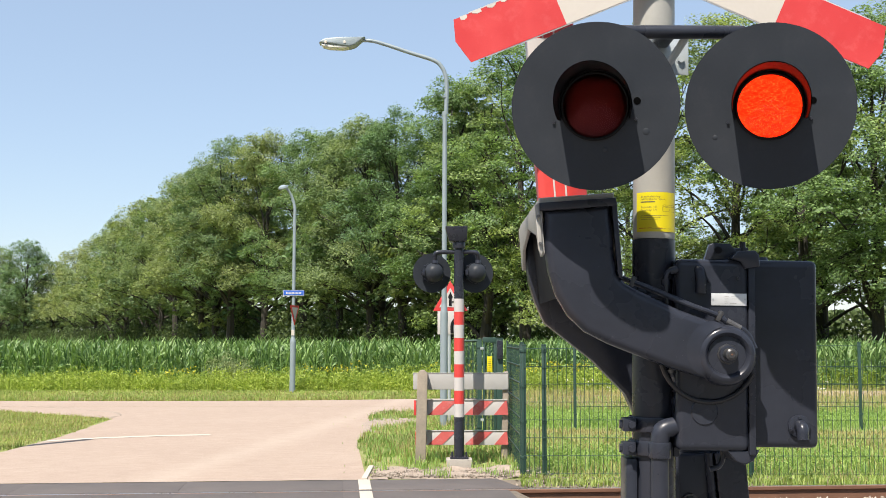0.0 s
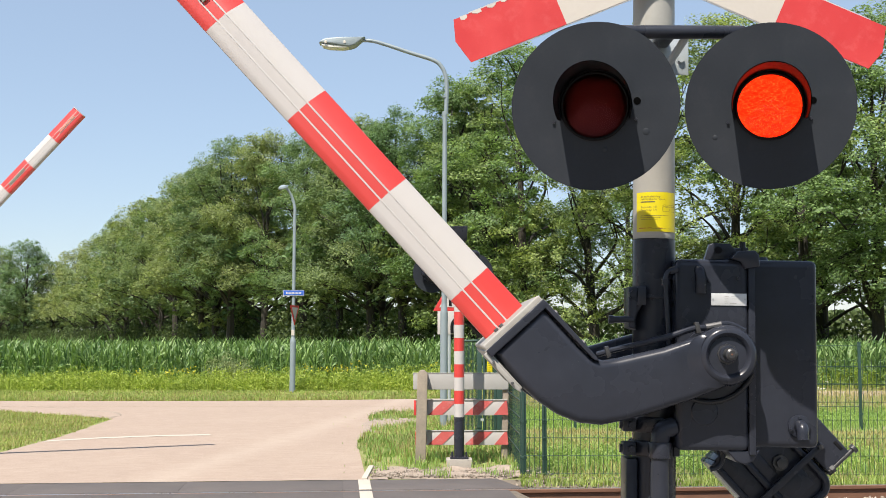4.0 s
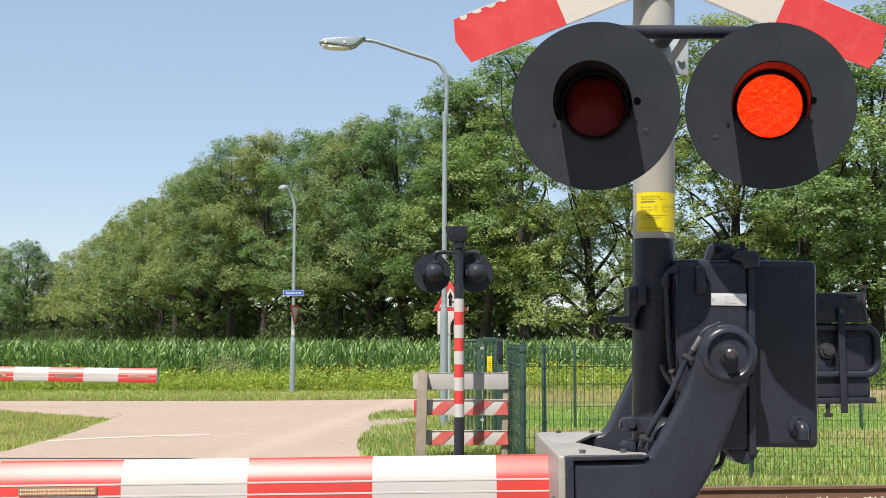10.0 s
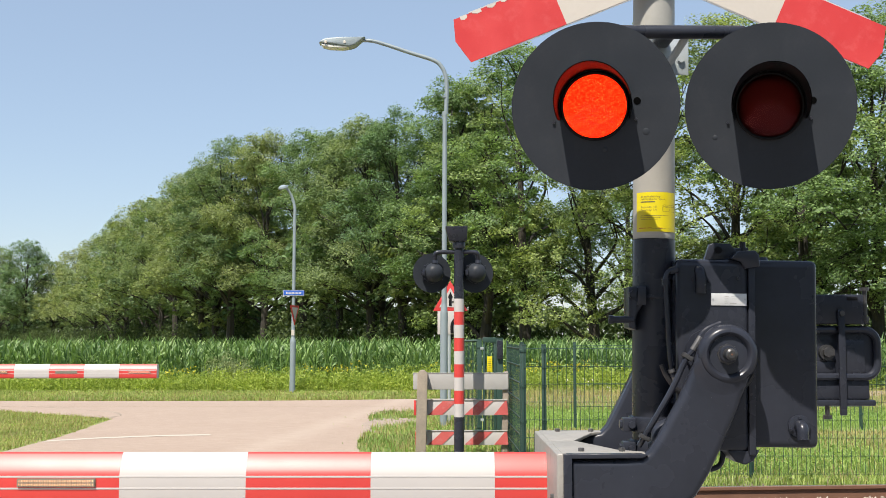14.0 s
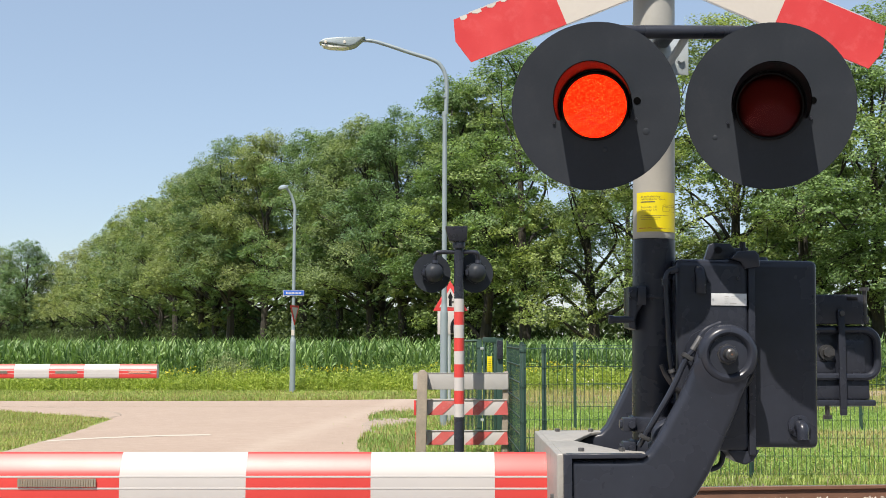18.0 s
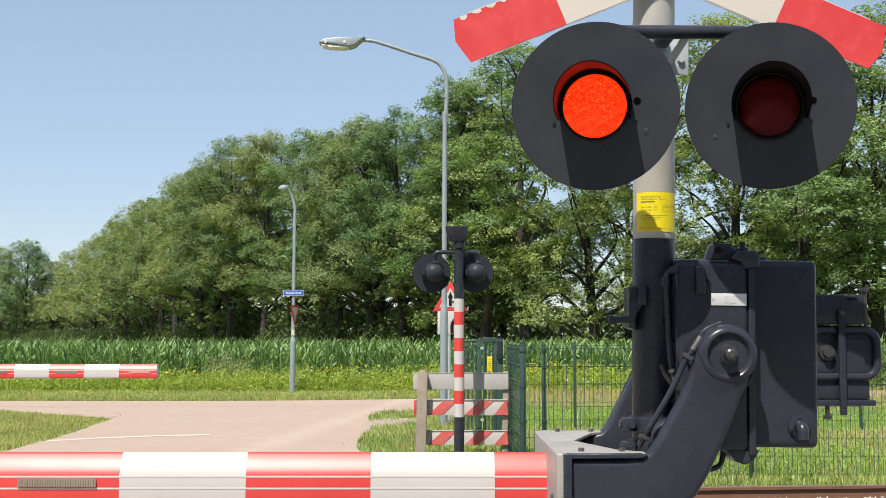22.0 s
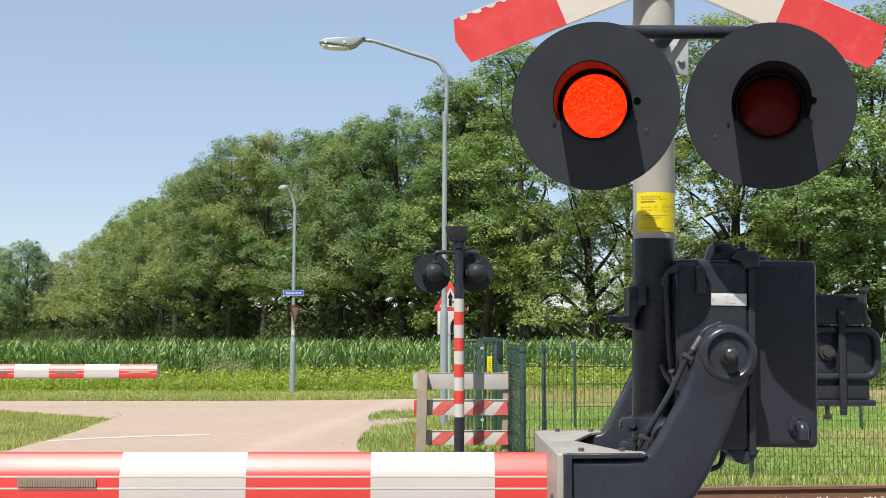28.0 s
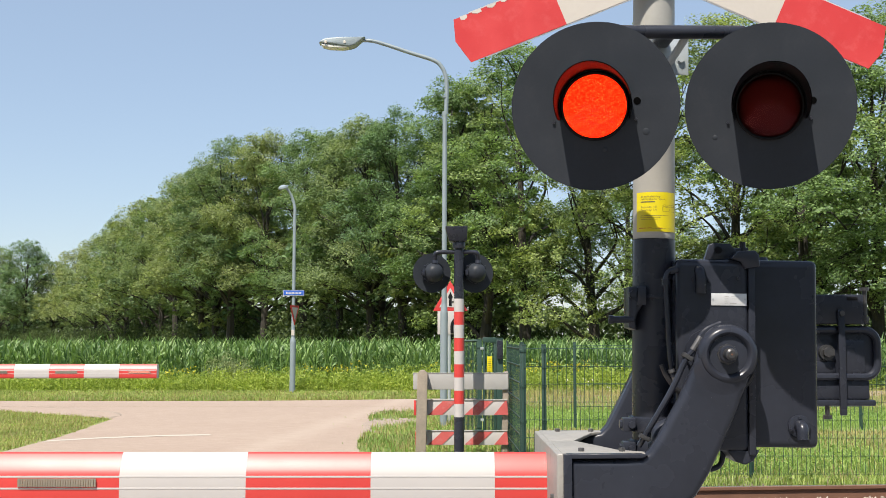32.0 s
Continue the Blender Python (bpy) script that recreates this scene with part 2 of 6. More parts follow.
M_GLASSY = surface("lamp_diffuser", (0.62, 0.62, 0.58), 0.2, vary=0.04)
M_LED_BOARD = surface("led_board", (0.20, 0.185, 0.14), 0.6)
M_LED_DULL = surface("led_louvre", (0.21, 0.195, 0.155), 0.5)
M_LEAF = leaf_mat("oak_foliage", (0.0972, 0.1379, 0.0655), (0.2994, 0.3729, 0.1898), 0.5, 0.45, spec=0.3, each=True)
M_LEAF_B = leaf_mat("alder_foliage", (0.1243, 0.1695, 0.0678), (0.3616, 0.4237, 0.1865), 0.5, 0.40, spec=0.3, each=True)
M_LEAF_FAR = leaf_mat("far_foliage", (0.05, 0.085, 0.03), (0.13, 0.17, 0.07), 0.6, 0.2)
M_LEAF_C = leaf_mat("pale_oak_foliage", (0.0864, 0.1296, 0.0562), (0.3564, 0.459, 0.1998), 0.5, 0.48, spec=0.3, each=True)
# leaf colour darkened to hold the shade under the tree crowns
M_SHADED_SHRUB = leaf_mat("shaded_shrub_foliage", (0.040, 0.066, 0.026), (0.115, 0.155, 0.060), 0.55, 0.3, spec=0.2)
M_CORN = leaf_mat("maize_leaf", (0.0644, 0.147, 0.0448), (0.301, 0.441, 0.168), 0.45, 0.32, spec=0.32)
M_GRASS = leaf_mat("meadow_grass", (0.142, 0.27, 0.055), (0.41, 0.54, 0.175), 0.5, 0.45)
M_VERGE = leaf_mat("sunburnt_verge_grass", (0.1848, 0.28, 0.056), (0.4704, 0.5488, 0.1848), 0.55, 0.42)
M_DRY = leaf_mat("dry_grass", (0.238, 0.221, 0.0765), (0.476, 0.408, 0.1955), 0.7, 0.3)
M_MUGWORT = leaf_mat("grey_green_mugwort", (0.15, 0.20, 0.09), (0.36, 0.42, 0.22), 0.6, 0.35)
M_WEED = leaf_mat("roadside_weeds", (0.1971, 0.2957, 0.0394), (0.4928, 0.5716, 0.138), 0.5, 0.44)
M_PETAL = leaf_mat("yellow_petals", (0.594, 0.486, 0.036), (0.72, 0.63, 0.072), 0.6, 0.3)
M_PETAL_W = leaf_mat("white_petals", (0.6, 0.6, 0.55), (0.8, 0.8, 0.75), 0.6, 0.3)
M_GROUND, M_PAVER, M_STONE = ground_mat(), paver_mat(), gravel_mat()
M_OPTIC, M_LENS = reflector_mat(), red_glass_mat()
M_OPTIC_COVER = surface("lamp_optic_cover", (0.030, 0.002, 0.007), 0.5, vary=0.1)
M_LED = glow_mat("amber_led", (1.0, 0.42, 0.17), 1.6)
M_LED_RED = glow_mat("red_led", (1.0, 0.16, 0.10), 0.9)


# ---- shape helpers ----
def part(name, bm, material, parent=None, label=""):
    me = bpy.data.meshes.new(name)
    bm.normal_update()
    bm.to_mesh(me)
    bm.free()
    me.shade_smooth()
    me.set_sharp_from_angle(angle=radians(35))
    for one in (material if isinstance(material, (list, tuple)) else [material]):
        me.materials.append(one)
    ob = new(name, me)
    if parent:
        ob.parent = parent
    return tagged(ob, label)


def same_part(name, ob, parent, at):
    o = new(name, ob.data)
    o.parent = parent
    o.matrix_basis = at
    return o


def array_mesh(name, verts, faces, material):
    """A mesh from numpy vertices and equal-sized faces."""
    me = bpy.data.meshes.new(name)
    nv, nf, k = len(verts), len(faces), faces.shape[1]
    me.vertices.add(nv)
    me.vertices.foreach_set("co", np.ascontiguousarray(verts, dtype=np.float32).ravel())
    me.loops.add(nf * k)
    me.loops.foreach_set("vertex_index", np.ascontiguousarray(faces, dtype=np.int32).ravel())
    me.polygons.add(nf)
    me.polygons.foreach_set("loop_start", np.arange(0, nf * k, k, dtype=np.int32))
    me.update(calc_edges=True)
    me.validate()
    me.materials.append(material)
    return me


def bevel_all(bm, w, seg=2):
    if w:
        bmesh.ops.bevel(bm, geom=list(bm.edges), offset=w, segments=seg, affect="EDGES", profile=0.6, clamp_overlap=True)
    return bm


def box(x0, x1, y0, y1, z0, z1, w=0.0, seg=2, bm=None):
    b = bmesh.new()
    bmesh.ops.create_cube(b, size=1.0, matrix=Matrix.Translation(((x0 + x1) / 2, (y0 + y1) / 2, (z0 + z1) / 2)) @ Matrix.Diagonal((x1 - x0, y1 - y0, z1 - z0, 1)))
    bevel_all(b, w, seg)
    return join(bm, b)


def join(into, b):
    if into is None:
        return b
    me = bpy.data.meshes.new("scratch")
    b.to_mesh(me)
    b.free()
    into.from_mesh(me)
    bpy.data.meshes.remove(me)
    return into


def rod(p, q, r0, r1=None, seg=20, bm=None, w=0.0):
    p, q = Vector(p), Vector(q)
    b = bmesh.new()
    turn = (q - p).to_track_quat("Z", "Y").to_matrix().to_4x4()
    bmesh.ops.create_cone(b, cap_ends=True, segments=seg, radius1=r0, radius2=r0 if r1 is None else r1, depth=(q - p).length,
                          matrix=Matrix.Translation((p + q) / 2) @ turn)
    if w:
        caps = [e for f in b.faces if len(f.verts) > 4 for e in f.edges]
        bmesh.ops.bevel(b, geom=caps, offset=w, segments=2, affect="EDGES", profile=0.6)
    return join(bm, b)


def lathe(rings, seg=40, axis="Y", bm=None):
    """Rings of (radius, along) turned round an axis through the origin; open at the ends unless the radius is 0."""
    b = bmesh.new()
    loops = []
    for r, a in rings:
        loop = []
        for k in range(seg):
            c, s = r * math.cos(2 * math.pi * k / seg), r * math.sin(2 * math.pi * k / seg)
            loop.append(b.verts.new((c, a, s) if axis == "Y" else (c, s, a)))
        loops.append(loop)
    for one, two in zip(loops, loops[1:]):
        for k in range(seg):
            b.faces.new((one[k], one[(k + 1) % seg], two[(k + 1) % seg], two[k]))
    bmesh.ops.remove_doubles(b, verts=b.verts, dist=1e-5)
    bmesh.ops.recalc_face_normals(b, faces=b.faces)
    return join(bm, b)


def pipe(points, r, seg=10, bm=None, ends=None):
    """A bent round bar through the points; r may taper to ends."""
    pts = [Vector(p) for p in points]
    b = bmesh.new()
    loops = []
    side = None
    for k, p in enumerate(pts):
        d = (pts[min(k + 1, len(pts) - 1)] - pts[max(k - 1, 0)]).normalized()
        if side is None:
            side = d.orthogonal().normalized()
        side = (side - d * side.dot(d)).normalized()
        up = d.cross(side)
        rr = r if ends is None else r + (ends - r) * k / (len(pts) - 1)
        loops.append([b.verts.new(p + (side * math.cos(a) + up * math.sin(a)) * rr) for a in (2 * math.pi * j / seg for j in range(seg))])
    for one, two in zip(loops, loops[1:]):
        for k in range(seg):
            b.faces.new((one[k], one[(k + 1) % seg], two[(k + 1) % seg], two[k]))
    b.faces.new(loops[0]), b.faces.new(loops[-1])
    bmesh.ops.recalc_face_normals(b, faces=b.faces)
    return join(bm, b)


def curve_points(pts, n=8):
    """Catmull-Rom through the points."""
    p = [Vector(v) for v in pts]
    p = [p[0] * 2 - p[1]] + p + [p[-1] * 2 - p[-2]]
    out = []
    for k in range(1, len(p) - 2):
        for j in range(n):
            t = j / n
            a, b, c, d = p[k - 1], p[k], p[k + 1], p[k + 2]
            out.append(0.5 * ((2 * b) + (c - a) * t + (2 * a - 5 * b + 4 * c - d) * t * t + (3 * b - a - 3 * c + d) * t ** 3))
    return out + [p[-2]]


def prism(outline, y0, y1, w=0.0, seg=3, bm=None):
    """An outline in x and z, given depth from y0 to y1."""
    b = bmesh.new()
    f = b.faces.new([b.verts.new((x, y0, z)) for x, z in outline])
    r = bmesh.ops.extrude_face_region(b, geom=[f])
    bmesh.ops.translate(b, vec=(0, y1 - y0, 0), verts=[v for v in r["geom"] if isinstance(v, bmesh.types.BMVert)])
    bmesh.ops.recalc_face_normals(b, faces=b.faces)
    if w:
        rim = [e for e in b.edges if abs(e.verts[0].co.y - e.verts[1].co.y) < 1e-6]
        bmesh.ops.bevel(b, geom=rim, offset=w, segments=seg, affect="EDGES", profile=0.5, clamp_overlap=True)
    return join(bm, b)


def bolt(x, y, z, r, h, bm=None):
    """A hexagon head that points at -y."""
    return rod((x, y, z), (x, y - h, z), r, r * 0.94, 6, bm)


def thing(name, at, label, category, group="", kind=""):
    ob = new(name)
    ob.matrix_basis = at
    ob.empty_display_size = 0.1
    return tagged(ob, label, category, group, kind)


# ---- ground, road and track ----
TRACK = Matrix.Translation((0.68, 11.87, 0)) @ pose(0, 0, 0, 0, 0, 5.1)  # x along the rails, y=0 on the far rail
TRACK_BACK = TRACK.inverted()


def off_track(x, y):
    """Distance across the track from the far rail (positive away from the near rail), and along it."""
    v = TRACK_BACK @ Vector((x, y, 0))
    return v.y, v.x


def road_left(y):
    return -6.05 - 0.35 * max(0.0, min(1.0, (y - 18) / 4.5)) - max(0.0, y - 22.0) * 1.3


def road_right(y):
    return -0.88 - 0.40 * max(0.0, min(1.0, (y - 13) / 4)) - 0.2 * max(0.0, min(1.0, (y - 18) / 5)) + max(0.0, y - 23.2) * 0.85


def far_edge(x):
    return 28.05 + 0.05 * max(0.0, x + 6) ** 1.75


def height(x, y):
    """Level of the soil under the road, the ballast and the verges."""
    d, a = off_track(x, y)
    z = -0.012
    if (a > 0.1 or a < -7.2):
        z -= 0.13 * max(0.0, min(1.0, (0.62 - abs(d + 0.72) + 0.75) / 0.35))
    if y > 13.2 and x > 0.9 and y < 34:
        z -= 0.05
    return z


def make_ground():
    xs = np.concatenate([[-3000, -800, -300, -120, -60, -35, -22], np.arange(-16, 16.01, 0.25), [22, 35, 60, 120, 300, 800, 3000]])
    ys = np.concatenate([[-3000, -600, -100, -30, -10, 0, 5], np.arange(8, 36.01, 0.25), [40, 50, 65, 90, 130, 200, 400, 900, 3000]])
    verts = np.array([(x, y, height(x, y)) for y in ys for x in xs])
    nx = len(xs)
    faces = np.array([(j * nx + i, j * nx + i + 1, (j + 1) * nx + i + 1, (j + 1) * nx + i) for j in range(len(ys) - 1) for i in range(nx - 1)])
    me = array_mesh("ground", verts, faces, M_GROUND)
    me.materials.append(M_BED)
    me.materials.append(M_BOUNCE_GREY)
    for poly in me.polygons:
        d, a = off_track(poly.center.x, poly.center.y)
        if -2.3 < d < 0.95 and -14 < a < 14 and not -6.6 < a < -0.3:
            poly.material_index = 1
        elif poly.center.y < 8.6 and abs(poly.center.x) < 30 and poly.center.y > -30:
            poly.material_index = 2
    me.shade_smooth()
    tagged(new("ground", me), "grassy soil that runs to the horizon", "ground", kind="structure")


def ribbon(name, left, right, ys, z, thick, material, label, category):
    """A sheet between two edges, with thickness."""
    b = bmesh.new()
    rows = [[b.verts.new((left(y), y, z)), b.verts.new((right(y), y, z))] for y in ys]
    for one, two in zip(rows, rows[1:]):
        b.faces.new((one[0], one[1], two[1], two[0]))
    r = bmesh.ops.extrude_face_region(b, geom=list(b.faces))
    bmesh.ops.translate(b, vec=(0, 0, -thick), verts=[v for v in r["geom"] if isinstance(v, bmesh.types.BMVert)])
    bmesh.ops.recalc_face_normals(b, faces=b.faces)
    return tagged(part(name, b, material), label, category, kind="structure")


def make_road():
    panel_far = lambda x: 12.74 + (x - 0.1) * 0.0893
    b = bmesh.new()
    rows = []
    for k in range(60):
        y = 12.2 + (25.9 - 12.2) * k / 59
        row = []
        for j in range(9):
            l, r = max(-14.0, road_left(y)), min(9.0, road_right(y))
            x = l + (r - l) * j / 8
            row.append(b.verts.new((x, max(y, panel_far(x)), 0.0)))
        rows.append(row)
    for one, two in zip(rows, rows[1:]):
        for j in range(8):
            b.faces.new((one[j], one[j + 1], two[j + 1], two[j]))
    tagged(part("road", b, M_PAVER), "pale pink clinker road over the crossing", "road", kind="structure")
    b = bmesh.new()
    lo = [b.verts.new((x, 25.9, 0.002)) for x in np.linspace(-60, 40, 60)]
    hi = [b.verts.new((x, far_edge(max(-8, min(x, 8))), 0.002)) for x in np.linspace(-60, 40, 60)]
    for k in range(59):
        b.faces.new((lo[k], lo[k + 1], hi[k + 1], hi[k]))
    tagged(part("side_road", b, M_PAVER), "pale pink clinker side road along the maize field", "road", kind="structure")
    b = bmesh.new()
    ring = [(-6.05, -20, 0), (-0.88, -20, 0), (-0.88, 9.3, 0), (-6.05, 8.85, 0)]
    b.faces.new([b.verts.new(p) for p in ring])
    tagged(part("road_approach", b, M_PAVER), "pale clinker road before the crossing", "road", kind="structure")
    # give-way line and edge marks
    b = bmesh.new()
    pts = [(-6.02, 17.25), (-5.4, 17.75), (-4.6, 18.15), (-3.75, 18.38)]
    low = [b.verts.new((x, y - 0.09, 0.003)) for x, y in pts]
    top = [b.verts.new((x, y + 0.15, 0.003)) for x, y in pts]
    for k in range(3):
        b.faces.new((low[k], low[k + 1], top[k + 1], top[k]))
    tagged(part("road_marking", b, M_LINE), "worn white line painted across the road", "road marking", kind="structure")
    b = box(-0.905, -0.845, 12.72, 13.95, -0.02, 0.012, 0.004)
    tagged(part("edge_kerb", b, M_LINE), "pale edge stones beside the road", "kerb", kind="structure")
    # stone edging of the left verge corner
    b = bmesh.new()
    path = curve_points([(-10.6, 26.2, 0), (-9.0, 25.6, 0), (-7.4, 24.4, 0), (-6.62, 23.3, 0), (-6.5, 22.2, 0)], 6)
    for p, q in zip(path, path[1:]):
        c = (p + q) / 2
        s = box(-(q - p).length / 2 + 0.01, (q - p).length / 2 - 0.01, -0.05, 0.05, -0.06, 0.004, 0.003)
        bmesh.ops.transform(s, matrix=Matrix.Translation(c) @ pose(0, 0, 0, 0, 0, math.degrees(math.atan2(q.y - p.y, q.x - p.x))), verts=s.verts)
        join(b, s)
    tagged(part("kerb", b, M_SOIL), "worn sandy edging stones at the verge corner", "kerb", kind="structure")


def make_track():
    prof = [(-0.075, -0.172), (0.075, -0.172), (0.075, -0.160), (0.012, -0.14), (0.009, -0.05), (0.036, -0.034), (0.036, -0.006),
            (0.028, 0.0), (-0.028, 0.0), (-0.036, -0.006), (-0.036, -0.034), (-0.009, -0.05), (-0.012, -0.14), (-0.075, -0.160)]
    for off in (0.0, -1.507):
        b = bmesh.new()
        one = [b.verts.new((-60, off + y, z)) for y, z in prof]
        two = [b.verts.new((60, off + y, z)) for y, z in prof]
        n = len(prof)
        for k in range(n):
            f = b.faces.new((one[k], one[(k + 1) % n], two[(k + 1) % n], two[k]))
            f.material_index = 1 if k == 7 else 0
        b.faces.new(one), b.faces.new(two)
        bmesh.ops.recalc_face_normals(b, faces=b.faces)
        r = tagged(part("rail", b, [M_RAIL, M_RAIL_TOP]), "rust-brown steel rail with a worn top", "rail", "rails of the track", "structure")
        r.matrix_basis = TRACK
    # sleepers with clips on the open track
    b = box(-0.13, 0.13, -2.05, 0.55, -0.33, -0.165, 0.02)
    sl = tagged(part("sleeper", b, M_CONCRETE), "grey concrete railway sleeper under the rails", "sleeper", "sleepers of the track", "structure")
    clip = part("rail_clip", rod((-0.05, -0.10, -0.15), (0.05, -0.10, -0.13), 0.014, seg=8, bm=rod((-0.05, 0.10, -0.15), (0.05, 0.10, -0.13), 0.014, seg=8)), M_RAIL, sl)
    sl.matrix_basis = TRACK @ pose(0.55, 0, 0)
    for k in range(1, 14):
        copy_thing(sl, TRACK @ pose(0.55 + 0.6 * k, 0, 0))
    for k in range(6):
        copy_thing(sl, TRACK @ pose(-7.6 - 0.6 * k, 0, 0))
    # rubber panels, in lengths along the road
    kinds = {"outer": (0.040, 0.86), "inner": (-1.43, -0.080), "near": (-2.38, -1.565)}
    for key, (y0, y1) in kinds.items():
        for k in range(4):
            x0 = -6.75 + 1.68 * k
            end = k == 3
            x1 = x0 + 1.6796 + (0.02 if end else 0)
            cut = 0.17 if end and key == "outer" else 0.0
            b = bmesh.new()
            base = [(x0, y0), (x1 + cut, y0), (x1, y1), (x0, y1)]
            f = b.faces.new([b.verts.new((x, y, 0.004)) for x, y in base])
            r = bmesh.ops.extrude_face_region(b, geom=[f])
            bmesh.ops.translate(b, vec=(0, 0, -0.16), verts=[v for v in r["geom"] if isinstance(v, bmesh.types.BMVert)])
            bmesh.ops.recalc_face_normals(b, faces=b.faces)
            bevel_all(b, 0.004)
            p = tagged(part("crossing_panel", b, M_PANEL), "dark rubber level crossing panel between the rails" if key == "inner" else "dark rubber level crossing panel beside the rail",
                       "crossing panel", "panels of the level crossing", "structure")
            p.matrix_basis = TRACK
    for y0, y1 in ((0.045, 0.855), (-1.42, -0.085)):
        m = tagged(part("edge_mark", box(-1.545, -1.415, y0, y1, 0.0045, 0.010, 0.002), M_LINE), "pale painted edge mark on the crossing panel", "road marking", "edge marks on the panels", "structure")
        m.matrix_basis = TRACK


def make_sand():
    """Bare sandy ground where wheels and feet keep the grass off."""
    def patch(name, x0, x1, y0, y1, inside, bumps, label):
        nx, ny = int((x1 - x0) / 0.06), int((y1 - y0) / 0.06)
        b = bmesh.new()
        grid = {}
        for j in range(ny + 1):
            for i in range(nx + 1):
                x, y = x0 + (x1 - x0) * i / nx, y0 + (y1 - y0) * j / ny
                e = inside(x, y)
                if e > 0:
                    grid[i, j] = b.verts.new((x, y, -0.010 + 0.018 * min(1, e * 4) + bumps * max(0.0, noise.noise((x * 4, y * 4, 0.5))) * min(1, e * 3)))
        for (i, j), v in grid.items():
            q = [grid.get(k) for k in ((i, j), (i + 1, j), (i + 1, j + 1), (i, j + 1))]
            if all(q):
                b.faces.new(q)
        tagged(part(name, b, M_SOIL), label, "sand", kind="structure")
    patch("sandy_ground", -1.1, 1.4, 12.72, 14.3, lambda x, y: min(y - panel_edge(x), 14.0 - y, x + 0.85, 1.3 - x) + 0.25 * clumpy(x, y, 2), 0.07, "pale sandy rubble beside the crossing panels")
    patch("sandy_track", -1.9, 0.5, 17.0, 24.5, lambda x, y: min(0.48 - abs(y - 20.9 - 0.9 * (x + 1)) * 0.28 - max(0, x + 0.75) * 0.7 + 0.3 * clumpy(x, y, 1.7), x - road_right(y) + 0.16 + 0.35 * clumpy(x, y, 2.5)), 0.012, "pale worn sand at the grass edge")


def panel_edge(x):
    return 12.74 + (x - 0.1) * 0.0893


def make_ballast():
    rng = np.random.default_rng(4)
    n = 12000
    x = rng.uniform(0.15, 9.5, n)
    y = np.where(rng.random(n) < 0.90, rng.uniform(-1.9, 0.45, n), rng.normal(0.42, 0.14, n))
    left = rng.random(n) < 0.06
    x[left] = rng.uniform(-10.5, -7.1, left.sum())
    v = np.array([TRACK @ Vector((a, b, 0)) for a, b in zip(x, y)])
    keep = ~((np.abs(y) < 0.05) | (np.abs(y + 1.507) < 0.05))
    loose = np.c_[rng.uniform(-0.8, 1.2, 2600), 12.78 + np.abs(rng.normal(0, 0.38, 2600)), np.zeros(2600)]
    v = np.concatenate([v[keep], loose])
    n = len(v)
    r = np.where(np.arange(n) < keep.sum(), rng.uniform(0.012, 0.03, n), 0.003 + 0.016 * rng.random(n) ** 3)
    oct_ = np.array([(1, 0, 0), (-1, 0, 0), (0, 1, 0), (0, -1, 0), (0, 0, 1), (0, 0, -1)], float)
    verts = np.repeat(v, 6, 0) + (np.tile(oct_, (n, 1)) * rng.uniform(0.6, 1.3, (n * 6, 3)) + rng.normal(0, 0.2, (n * 6, 3))) * np.repeat(r, 6)[:, None]
    verts[:, 2] += np.repeat([height(a, b) + 0.006 for a, b in v[:, :2]] + np.where(np.arange(n) < keep.sum(), 0.0, 0.02), 6)
    tri = np.array([(0, 2, 4), (2, 1, 4), (1, 3, 4), (3, 0, 4), (2, 0, 5), (1, 2, 5), (3, 1, 5), (0, 3, 5)])
    faces = (np.arange(n)[:, None, None] * 6 + tri[None]).reshape(-1, 3)
    tagged(new("ballast", array_mesh("ballast", verts, faces, M_STONE)), "grey and brown track ballast stones", "ballast", kind="stuff")


# ---- plants ----
def blades(name, xy, tall, wide, material, label, category, lean=0.35, seed=1, base=None):
    """Bent grass blades of two faces each, at the given places."""
    rng = np.random.default_rng(seed)
    n = len(xy)
    h = tall if isinstance(tall, np.ndarray) else rng.uniform(tall[0], tall[1], n)
    a = rng.uniform(0, 2 * np.pi, n)
    d = np.c_[np.cos(a), np.sin(a)]
    s = np.c_[-d[:, 1], d[:, 0]] * (rng.uniform(0.6, 1.3, n) * wide)[:, None] / 2
    bend = d * (h * rng.uniform(0.05, lean, n))[:, None]
    z0 = np.full(n, -0.02) if base is None else base
    v = np.zeros((n, 5, 3))
    v[:, 0, :2], v[:, 1, :2] = xy - s, xy + s
    v[:, 0, 2] = v[:, 1, 2] = z0
    v[:, 2, :2], v[:, 3, :2] = xy + bend * 0.35 + s * 0.8, xy + bend * 0.35 - s * 0.8
    v[:, 2, 2] = v[:, 3, 2] = z0 + h * 0.6
    v[:, 4, :2], v[:, 4, 2] = xy + bend, z0 + h * rng.uniform(0.9, 1.0, n)
    tri = np.array([(0, 1, 2), (0, 2, 3), (3, 2, 4)])
    faces = (np.arange(n)[:, None, None] * 5 + tri[None]).reshape(-1, 3)
    return tagged(new(name, array_mesh(name, v.reshape(-1, 3), faces, material)), label, category, kind="stuff")


def scatter(n, x0, x1, y0, y1, keep, seed):
    rng = np.random.default_rng(seed)
    p = np.c_[rng.uniform(x0, x1, n), rng.uniform(y0, y1, n)]
    return p[np.array([keep(x, y) for x, y in p])]


def clumpy(x, y, s=0.9):
    return noise.noise((x * s, y * s, 3.1)) * 0.5 + noise.noise((x * s * 3, y * s * 3, 7.7)) * 0.3


def fence_line(x):
    return 12.86 - 0.01 * (x - 1.0)


